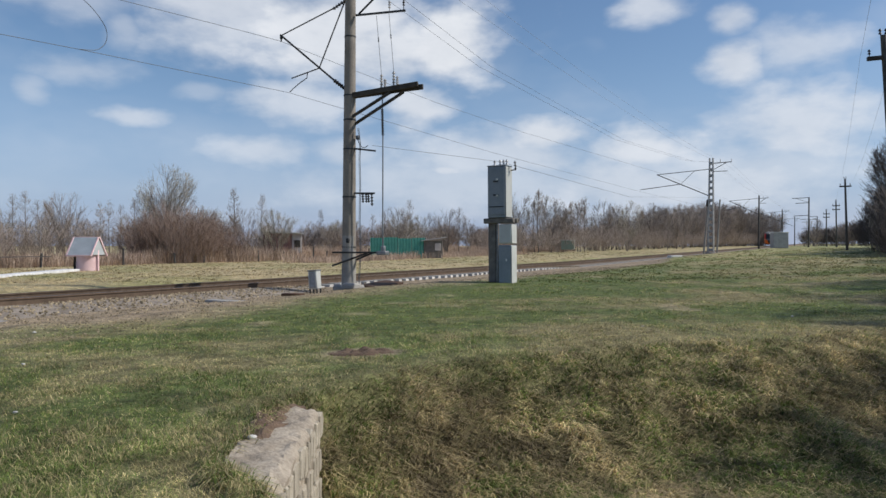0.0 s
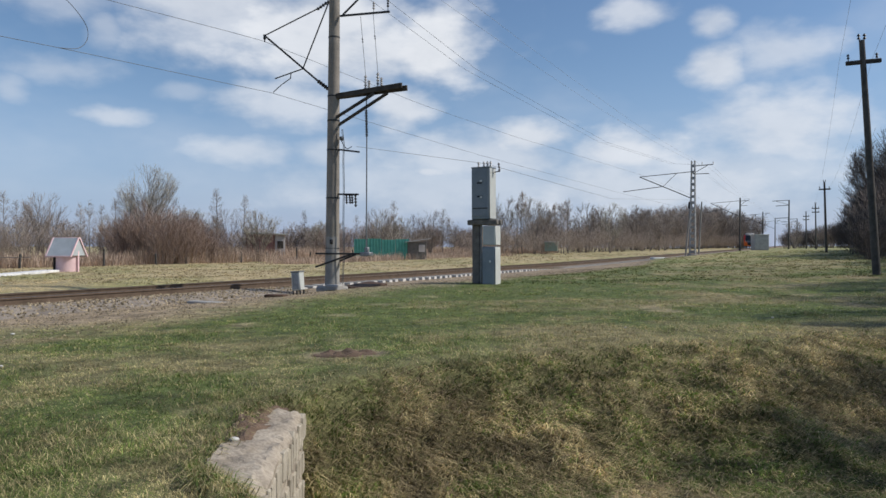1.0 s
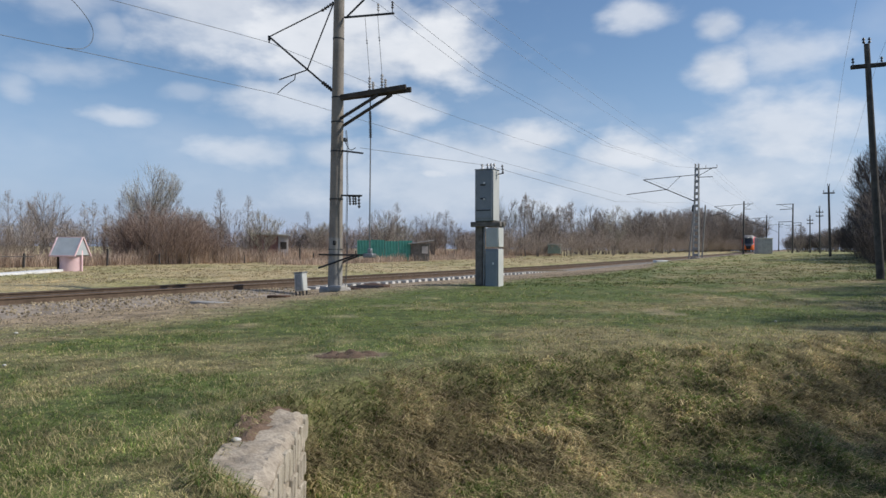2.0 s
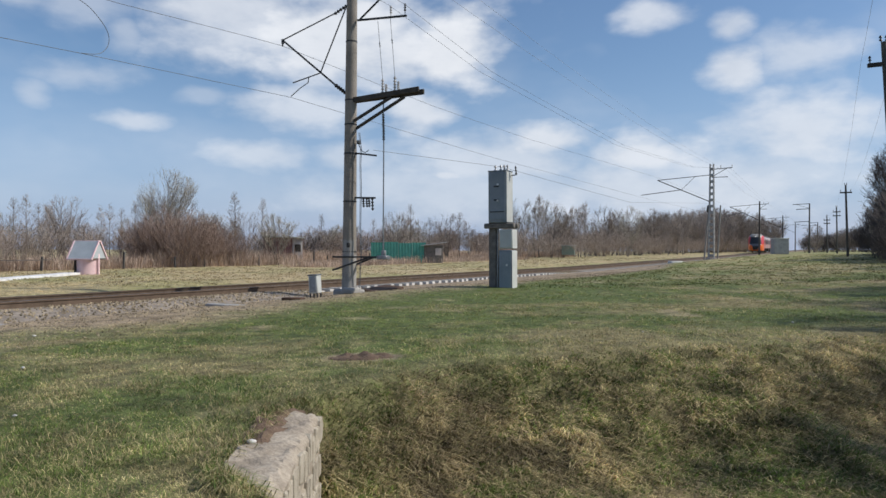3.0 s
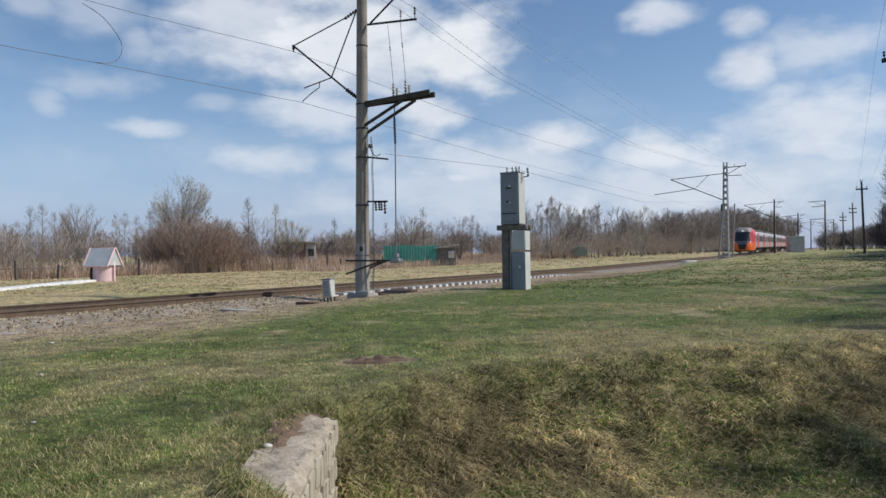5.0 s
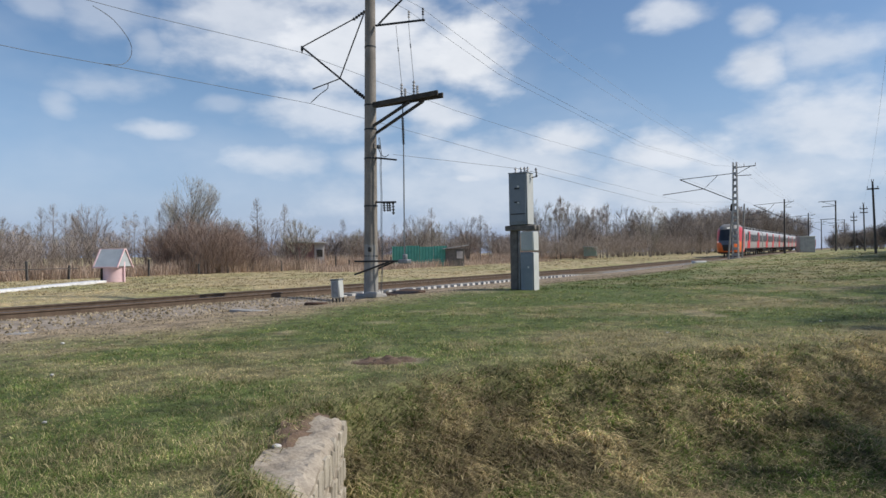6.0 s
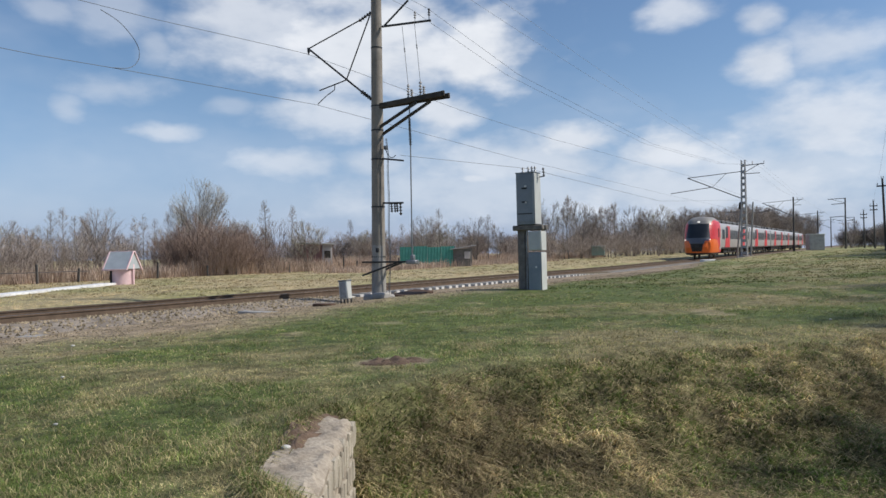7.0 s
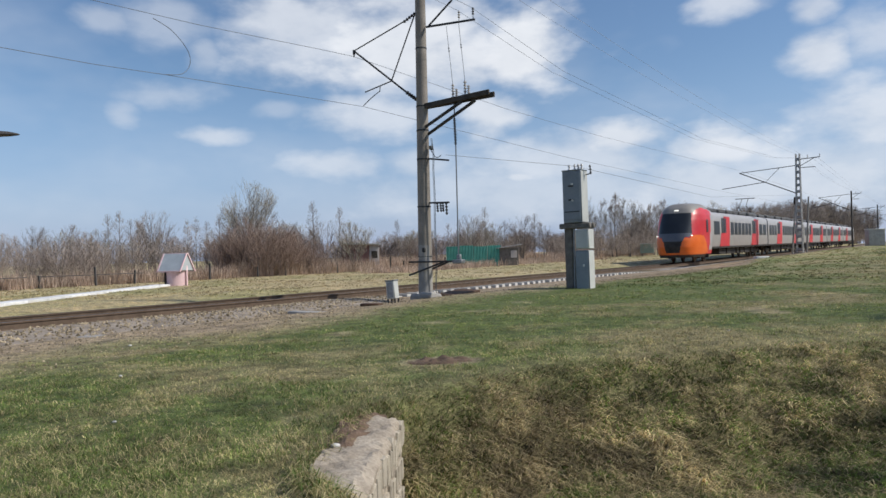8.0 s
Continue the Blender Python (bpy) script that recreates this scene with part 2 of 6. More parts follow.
def bar(bm, a, b, w, h):
    """A square-edged bar from a to b."""
    a, b = Vector(a), Vector(b)
    way = b - a
    turn = way.to_track_quat("Y", "Z").to_matrix().to_4x4()
    box(bm, (a + b) / 2, (w, way.length, h), min(w, h) * 0.12, turn)


def mesh_of(bm, name, mat, smooth=False):
    me = bpy.data.meshes.new(name)
    bmesh.ops.recalc_face_normals(bm, faces=bm.faces)
    bm.to_mesh(me)
    bm.free()
    me.materials.append(mat)
    if smooth:
        for p in me.polygons:
            p.use_smooth = True
        me.set_sharp_from_angle(angle=radians(40))
    return me


def part(name, bm, mat, parent=None, label="", smooth=True):
    """Links a bmesh as one mesh object, under a thing or a part."""
    ob = new(name, mesh_of(bm, name, mat, smooth))
    if parent:
        ob.parent = parent
    return tagged(ob, label)


def thing(name, m, label, category, group="", kind=""):
    ob = new(name)
    ob.empty_display_size = 0.2
    ob.matrix_basis = m
    return tagged(ob, label, category, group, kind)


def raw(name, verts, faces, mat, tint=None, parent=None):
    """A mesh straight from arrays, with a tint on each vertex if given."""
    me = bpy.data.meshes.new(name)
    me.from_pydata([tuple(v) for v in verts] if not isinstance(verts, np.ndarray) else verts.tolist(), [], faces if not isinstance(faces, np.ndarray) else faces.tolist())
    if tint is not None:
        layer = me.color_attributes.new("tint", "FLOAT_COLOR", "POINT")
        data = np.ones((len(verts), 4), np.float32)
        data[:, :3] = tint
        layer.data.foreach_set("color", data.ravel())
    me.materials.append(mat)
    me.update()
    ob = new(name, me)
    if parent:
        ob.parent = parent
    return ob


def tubes(p0, p1, r0, r1, sides):
    """Many tapered bars at once."""
    p0, p1, r0, r1 = (np.asarray(v, float) for v in (p0, p1, r0, r1))
    way = p1 - p0
    way /= np.linalg.norm(way, axis=1, keepdims=True) + 1e-9
    ref = np.where(np.abs(way[:, 2:3]) > 0.9, np.array([[1.0, 0, 0]]), np.array([[0, 0, 1.0]]))
    e1 = np.cross(way, ref)
    e1 /= np.linalg.norm(e1, axis=1, keepdims=True) + 1e-9
    e2 = np.cross(way, e1)
    ang = np.arange(sides) * 2 * np.pi / sides
    ring = np.cos(ang)[None, :, None] * e1[:, None, :] + np.sin(ang)[None, :, None] * e2[:, None, :]
    low = p0[:, None, :] + ring * r0[:, None, None]
    high = p1[:, None, :] + ring * r1[:, None, None]
    verts = np.concatenate([low, high], 1).reshape(-1, 3)
    base = np.arange(len(p0))[:, None] * 2 * sides
    faces = []
    for k in range(sides):
        j = (k + 1) % sides
        faces.append(np.concatenate([base + k, base + j, base + sides + j, base + sides + k], 1))
    return verts, np.concatenate(faces)


# ---- the lie of the land: s runs along the line, p away from the camera across it ----
TURN = -28.1
SIN, COS = math.sin(radians(28.1)), math.cos(radians(28.1))
TRACK_P = 16.35


def at(s, p, z=0.0):
    return Vector((s * SIN - p * COS, s * COS + p * SIN, z))


def rail_z(s):
    return 0.38 + 0.0058 * max(0.0, s - 52.0)


def lattice_noise(x, y, size, seed):
    x, y = np.asarray(x, float) / size, np.asarray(y, float) / size
    xi, yi = np.floor(x), np.floor(y)
    fx, fy = x - xi, y - yi
    fx, fy = fx * fx * (3 - 2 * fx), fy * fy * (3 - 2 * fy)

    def h(a, b):
        v = np.sin(a * 127.1 + b * 311.7 + seed * 74.7) * 43758.5453
        return v - np.floor(v)

    return (h(xi, yi) * (1 - fx) + h(xi + 1, yi) * fx) * (1 - fy) + (h(xi, yi + 1) * (1 - fx) + h(xi + 1, yi + 1) * fx) * fy


def layered(x, y, size, seed, octaves=4):
    total, amp, norm = 0, 1.0, 0
    for k in range(octaves):
        total = total + amp * lattice_noise(x, y, size / 2 ** k, seed + k)
        norm += amp
        amp *= 0.55
    return total / norm


def step(a, b, v):
    t = np.clip((np.asarray(v, float) - a) / (b - a), 0, 1)
    return t * t * (3 - 2 * t)


def foot_of_bank(x):
    return np.interp(x, [-1.2, 0, 2, 6, 14, 40], [5.6, 5.9, 6.4, 7.7, 10.7, 19.2])


def crest_of_bank(x):
    return np.interp(x, [-1.2, 0, 2, 6, 14, 40], [6.9, 8.7, 9.7, 11.6, 15.0, 24.0])


def bank(x, y):
    """How far down the ditch a spot lies, 0 to 1."""
    wavy = y + (layered(x, y, 2.6, 51, 3) - 0.5) * 1.7 * step(-0.6, 1.0, x)
    far = 1 - step(0, 1, (wavy - foot_of_bank(x)) / (crest_of_bank(x) + 0.5 - foot_of_bank(x)))
    near = step(0, 1, (y - (foot_of_bank(x) - 4.5)) / 1.6)
    shift = 0.30 * step(4.75, 4.25, y)
    return far * near * step(-1.32, -1.12, x - shift)


def land(x, y):
    x, y = np.asarray(x, float), np.asarray(y, float)
    s, p = x * SIN + y * COS, -x * COS + y * SIN
    near = np.interp(s, [-40, 0, 8, 18, 30, 46, 81, 150, 400, 3000], [0.0, 0.0, 0.12, 0.24, 0.40, 0.60, 0.82, 1.18, 2.3, 2.5])
    near = near + 0.22 * step(8, -3, p) * step(18, 32, s)
    far = np.interp(s, [-40, 0, 40, 65, 120, 300, 3000], [0.2, 0.25, 0.33, 0.52, 0.62, 1.5, 1.8])
    bed = 0.10 + 0.0058 * np.maximum(0, s - 52.0)
    gentle = step(24, 34, s) * step(56, 49, s)
    z = near + (bed - near) * step(11.9 - 1.6 * step(18, 26, s) - 3.8 * gentle, 14.2 - 1.0 * step(18, 26, s) + 0.3 * gentle, p)
    z = z + (far - z) * step(18.4, 20.5, p)
    rough = (layered(x, y, 2.2, 3) - 0.5) * 0.09 + (layered(x, y, 9.0, 8) - 0.5) * 0.12
    rough = rough * (1 - 0.8 * step(11.5, 13.5, p) * (1 - step(19, 21, p))) * step(1.0, 5.0, np.hypot(x, y))
    down = bank(x, y)
    lumps = (layered(x, y, 0.55, 21, 3) - 0.5) * 0.20 * np.sin(np.pi * np.clip(down, 0, 1)) ** 0.7
    return z + rough * 0.8 + lumps - down * (0.98 + z)


GREEN, STRAW, SOIL = (np.array(c) for c in ((0.165, 0.21, 0.058), (0.42, 0.348, 0.18), (0.29, 0.225, 0.15)))


def cover(x, y):
    """Shares of straw and of bare soil at a spot."""
    s, p = x * SIN + y * COS, -x * COS + y * SIN
    patch = layered(x, y, 2.4, 11)
    fine = layered(x, y, 0.8, 17, 3)
    straw = np.clip((patch - 0.45) * 2.3 + (fine - 0.5) * 2.0 + 0.22, 0, 1)
    lush = np.exp(-(((p - 8.3) / 2.4) ** 2)) * step(6, 11, s) * step(46, 30, s)
    straw = np.clip(straw - 0.5 * lush + 0.35 * step(9.4, 11.4, p) * step(23, 14, s), 0, 1)
    straw = np.clip(straw + 0.5 * step(1.7, 0.1, y - crest_of_bank(x) + (fine - 0.5) * 1.6) * step(-2.4, -1.2, x), 0, 1)
    straw = np.clip(straw + 0.6 * step(0.05, 0.8, bank(x, y)), 0, 0.95)
    straw = np.maximum(straw, step(18.5, 20, p) * np.clip(0.82 + (patch - 0.5) * 1.3, 0.35, 1))
    straw = np.clip(straw + 0.25 * step(24, 40, s) * step(12, 8, p), 0, 1)
    soil = step(9.6, 12.8 - 1.8 * step(18, 24, s), p + (patch - 0.5) * (1.6 + 2.6 * step(30, 20, s))) * (1 - step(18.5, 19.3, p))
    soil = np.maximum(soil, 0.95 * step(1.3, 0.7, np.hypot((x + 1.0) / 0.5, (y - 9.4) / 0.35) + (fine - 0.5)))
    soil = np.maximum(soil, 0.5 * step(0.62, 0.75, layered(x, y, 1.6, 29)) * step(0.45, 0.6, fine))
    return straw, soil


def tint_of(x, y):
    straw, soil = cover(x, y)
    c = GREEN + (STRAW - GREEN) * straw[:, None] * 0.85
    p = -x * COS + y * SIN
    # darker near the eye, paler far off; bank darkened as shade between tufts
    ground_dim = np.maximum(0.60 + 0.38 * step(16, 70, np.hypot(x, y)), 1.0 * step(18.0, 19.5, p)) * (1 - 0.18 * step(0.1, 0.5, bank(x, y)))
    c = c * (ground_dim + (1 - ground_dim) * soil)[:, None]
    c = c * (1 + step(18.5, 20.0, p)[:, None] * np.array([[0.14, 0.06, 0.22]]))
    return c + (SOIL - c) * soil[:, None]


def build_ground():
    def spread(fine_lo, fine_hi, fine, lo, hi, grow):
        vals = list(np.arange(fine_lo, fine_hi + 1e-6, fine))
        st, v = fine, fine_hi
        while v < hi:
            st *= grow
            v += st
            vals.append(v)
        st, v, left = fine, fine_lo, []
        while v > lo:
            st *= grow
            v -= st
            left.append(v)
        return np.array(left[::-1] + vals)

    xs = spread(-3.0, 10.0, 0.16, -2500, 2500, 1.045)
    ys = spread(3.0, 16.0, 0.16, -400, 3500, 1.03)
    gx, gy = np.meshgrid(xs, ys)
    x, y = gx.ravel(), gy.ravel()
    z = land(x, y)
    z = np.where(np.hypot(x, y) > 500, np.minimum(z, 1.3), z)
    nx, ny = len(xs), len(ys)
    i = (np.arange(ny - 1)[:, None] * nx + np.arange(nx - 1)[None, :]).ravel()
    faces = np.stack([i, i + 1, i + nx + 1, i + nx], 1)
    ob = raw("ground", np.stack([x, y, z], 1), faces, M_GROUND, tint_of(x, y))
    for poly in ob.data.polygons:
        poly.use_smooth = True
    tagged(ob, "early spring turf with straw, moss and bare soil patches", "ground", kind="structure")


build_ground()


# ---- the line: bed, sleepers, rails ----
def build_track():
    track = thing("railway_track", pose(0, 0, 0, 0, 0, TURN), "single railway track of rusty rails on pale concrete sleepers in ballast", "railway track", kind="structure")
    ss = np.concatenate([np.arange(-30, 60, 0.5), np.arange(60, 700, 5.0)])
    profile = [(-3.0, -0.34), (-2.45, -0.27), (-1.75, -0.19), (-1.35, -0.165), (0, -0.16), (1.35, -0.165), (1.75, -0.19), (2.45, -0.27), (3.0, -0.34)]
    verts, faces = [], []
    for s in ss:
        for k, (x, z) in enumerate(profile):
            z = z - (0.15 if abs(x) > 1.3 else 0.09) * float(step(17, 21, s)) * (abs(x) < 2.6)
            jig = 0.03 * (noise.noise((s * 1.3, x * 1.7, 0)) if s < 60 else 0)
            verts.append((x - TRACK_P, s, rail_z(s) + z + jig))
    n = len(profile)
    for i in range(len(ss) - 1):
        for k in range(n - 1):
            a = i * n + k
            faces.append((a, a + 1, a + n + 1, a + n))
    bed = raw("ballast_bed", verts, faces, M_BALLAST, parent=track)
    tagged(bed, kind="stuff")

    for side in (-0.795, 0.795):
        bm = bmesh.new()
        section = [(-0.066, -0.18), (0.066, -0.18), (0.066, -0.165), (0.012, -0.14), (0.012, -0.045), (0.036, -0.035), (0.036, 0), (-0.036, 0), (-0.036, -0.035), (-0.012, -0.045), (-0.012, -0.14), (-0.066, -0.165)]
        last = None
        for s in list(np.arange(-30, 60, 10.0)) + list(np.arange(60, 701, 40.0)):
            ring = [bm.verts.new((side - TRACK_P + x, s, rail_z(s) + z)) for x, z in section]
            if last:
                for k in range(len(ring)):
                    bm.faces.new((last[k], last[k - 1], ring[k - 1], ring[k]))
            last = ring
        rail = part("rail", bm, M_RAIL_SIDE, track, smooth=False)
        rail.data.materials.append(M_RAIL_TOP)
        for f in rail.data.polygons:
            if abs(f.normal.z) > 0.9 and all(abs(rail.data.vertices[v].co.z - rail_z(rail.data.vertices[v].co.y)) < 0.002 for v in f.vertices):
                f.material_index = 1

    bm = bmesh.new()
    ring = []
    for y, w, top in ((-1.35, 0.14, -0.19), (-0.8, 0.13, -0.185), (0, 0.10, -0.235), (0.8, 0.13, -0.185), (1.35, 0.14, -0.19)):
        ring.append([bm.verts.new((y, a, b)) for a, b in ((-w, top - 0.17), (w, top - 0.17), (w * 0.75, top), (-w * 0.75, top))])
    for a, b in zip(ring, ring[1:]):
        for k in range(4):
            bm.faces.new((a[k - 1], a[k], b[k], b[k - 1]))
    bm.faces.new(ring[0])
    bm.faces.new(ring[-1][::-1])
    me = mesh_of(bm, "sleeper", M_SLEEPER)
    rng = random.Random(4)
    for k in range(285):
        s = -6 + k * 0.545
        ob = new("sleeper", me)
        ob.parent = track
        low = 0.05 if s < 20 else 0.09 * float(step(40, 46, s))
        ob.matrix_basis = pose(-TRACK_P + rng.uniform(-0.04, 0.04), s + rng.uniform(-0.03, 0.03), rail_z(s) + 0.012 - low + rng.uniform(-0.008, 0.008), 0, 0, rng.uniform(-1, 1))

    # loose stones on the shoulder of the bed
    rs = np.random.RandomState(5)
    count = 26000
    s = rs.uniform(2, 48, count)
    x = np.where(np.arange(count) < 19000, rs.uniform(-1.6, 3.4, count), 3.0 + 3.4 * rs.uniform(0, 1, count) ** 1.7)
    z = np.interp(np.abs(x), [0, 1.35, 1.75, 2.45, 3.0, 3.4], [-0.16, -0.165, -0.19, -0.27, -0.34, -0.36]) + 0.38 - np.where(np.abs(x) > 1.3, 0.15, 0.09) * step(17, 21, s) * (np.abs(x) < 2.6)
    strip = np.arange(count) >= 19000
    z = np.where(strip, land((s * SIN - (TRACK_P - x) * COS), s * COS + (TRACK_P - x) * SIN), z)
    size = rs.uniform(0.018, 0.040, count) * np.where(x > 2.9, 0.8, 1) * np.where(strip, 0.75, 1)
    shape = np.array([(1, 0, 0), (-1, 0, 0), (0, 1, 0), (0, -1, 0), (0, 0, 1), (0, 0, -1)], float)
    tri = np.array([(0, 2, 4), (2, 1, 4), (1, 3, 4), (3, 0, 4), (2, 0, 5), (1, 2, 5), (3, 1, 5), (0, 3, 5)])
    v = shape[None] * rs.uniform(0.6, 1.3, (count, 6, 1)) + rs.uniform(-0.25, 0.25, (count, 6, 3))
    v = v * size[:, None, None]
    v += np.stack([x - TRACK_P, s, z + size * 0.2], 1)[:, None]
    grey = rs.uniform(0.08, 0.42, count)
    tint = np.repeat(np.stack([grey * 1.22, grey * 0.99, grey * 0.66], 1), 6, 0)
    faces = (tri[None] + np.arange(count)[:, None, None] * 6).reshape(-1, 3)
    stones = raw("ballast_stones", v.reshape(-1, 3), faces, M_CHIP, tint, track)
    tagged(stones, "grey crushed stones", kind="stuff")


build_track()


# ---- the train ----
M_T_SILVER = material("silver grey train paint", (0.37, 0.355, 0.345), (0.46, 0.44, 0.43), 1.2, 0.42, 0.1, bump=0.0, fine=12, vary=0.03)
M_T_RED = material("red train paint", (0.52, 0.022, 0.03), (0.68, 0.04, 0.045), 1.2, 0.38, 0.0, bump=0.0, fine=12, vary=0.03)
M_T_ORANGE = material("orange train paint", (0.75, 0.13, 0.015), (0.88, 0.19, 0.03), 1.2, 0.4, 0.0, bump=0.0, fine=12, vary=0.03)
M_T_GLASS = material("dark train glass", (0.010, 0.012, 0.014), (0.022, 0.025, 0.03), 1.0, 0.3, 0.0, bump=0.0, vary=0.2)
M_T_CAP = material("grey brow paint", (0.22, 0.205, 0.185), (0.30, 0.28, 0.25), 1.0, 0.5, 0.1, bump=0.0)
M_T_DARK = material("grimy underframe", (0.018, 0.016, 0.015), (0.065, 0.058, 0.05), 2.5, 0.75, 0.2)
M_T_ROOF = material("roof gear grey", (0.05, 0.05, 0.052), (0.13, 0.13, 0.13), 2.0, 0.6, 0.2)
M_T_BAND = material("gunmetal band paint", (0.10, 0.105, 0.12), (0.15, 0.155, 0.17), 1.0, 0.35, 0.2, bump=0.0)
M_T_LIGHT = glowing("lit headlight", (1.0, 0.95, 0.85), 1.2)


def nose_part(name, pick, mat, parent, flip, out=0.0, side=0):
    """A patch of the rounded cab shell."""
    heights = [0.42 + 0.05 * k for k in range(66)] + [3.74, 3.84, 3.94, 4.04, 4.14, 4.22, 4.30, 4.38, 4.45, 4.50]
    heights = sorted(set(round(h, 3) for h in heights))
    wide = ([0.3, 0.7, 1.1, 1.5, 3.2, 3.6, 3.95, 4.25, 4.45, 4.52], [1.50, 1.66, 1.72, 1.75, 1.75, 1.70, 1.57, 1.30, 1.02, 0.8])
    back = ([0.3, 0.7, 1.2, 1.7, 2.2, 3.0, 3.7, 4.1, 4.38, 4.52], [0.30, 0.10, 0.0, 0.08, 0.28, 0.72, 1.15, 1.48, 1.95, 2.60])
    cols = 128
    grid = []
    for z in heights:
        w, b = np.interp(z, *wide) + out, np.interp(z, *back) - out
        row = []
        for k in range(cols + 1):
            a = math.pi * k / cols
            c, s = math.cos(a), math.sin(a)
            row.append((math.copysign(abs(c) ** 0.62, c) * w, (4.6 - (4.6 - b) * abs(s) ** 0.62), z))
        grid.append(row)
    bm = bmesh.new()
    made = {}

    def vert(i, k):
        if (i, k) not in made:
            x, y, z = grid[i][k]
            made[i, k] = bm.verts.new((x, flip - y if flip > 0 else y + flip, z))
        return made[i, k]

    for i in range(len(heights) - 1):
        for k in range(cols):
            q = [grid[i][k], grid[i][k + 1], grid[i + 1][k + 1], grid[i + 1][k]]
            x, y, z = (sum(v[j] for v in q) / 4 for j in range(3))
            if pick(abs(x), y, z) and x * side >= 0:
                bm.faces.new((vert(i, k), vert(i, k + 1), vert(i + 1, k + 1), vert(i + 1, k)))
    if name == "cab_brow":
        bm.faces.new([vert(len(heights) - 1, k) for k in range(cols + 1)])
    return part(name, bm, mat, parent)


def screen(x, y, z):
    return x < 1.24 - 0.12 * (z - 2.3) and 2.22 < z < 3.72 and y < 2.2


def brow(x, y, z):
    return z >= 3.72 and x < 1.20 + 0.12 * max(0, y - 1.6) or z > 4.4


def band(x, y, z):
    return 1.62 < z <= 2.22 and x < 0.72 + 0.5 * (z - 1.62) + (0.25 if z > 1.9 else 0)


def grille(x, y, z):
    return 0.78 < z <= 1.62 and x < 0.50 + 0.22 * (z - 0.78) and y < 1.5


def orange(x, y, z):
    return 0.6 < z < 1.86 + 0.3 * step(1.0, 1.6, x) - 0.10 * max(0, y - 0.8) and y < 3.7 - 0.9 * (z - 0.6) and not band(x, y, z) and not grille(x, y, z)


def silver(x, y, z):
    return y > 3.45 + 0.27 * z and not brow(x, y, z) and z > 0.9


def plain_red(x, y, z):
    return z > 0.6 and not (screen(x, y, z) or brow(x, y, z) or band(x, y, z) or grille(x, y, z) or orange(x, y, z) or silver(x, y, z))


def shell_section():
    return [(-1.60, 1.0), (-1.74, 1.25), (-1.74, 3.2), (-1.69, 3.6), (-1.55, 3.78), (-1.30, 3.9), (-0.8, 3.98), (0.8, 3.98), (1.30, 3.9), (1.55, 3.78), (1.69, 3.6), (1.74, 3.2), (1.74, 1.25), (1.60, 1.0)]


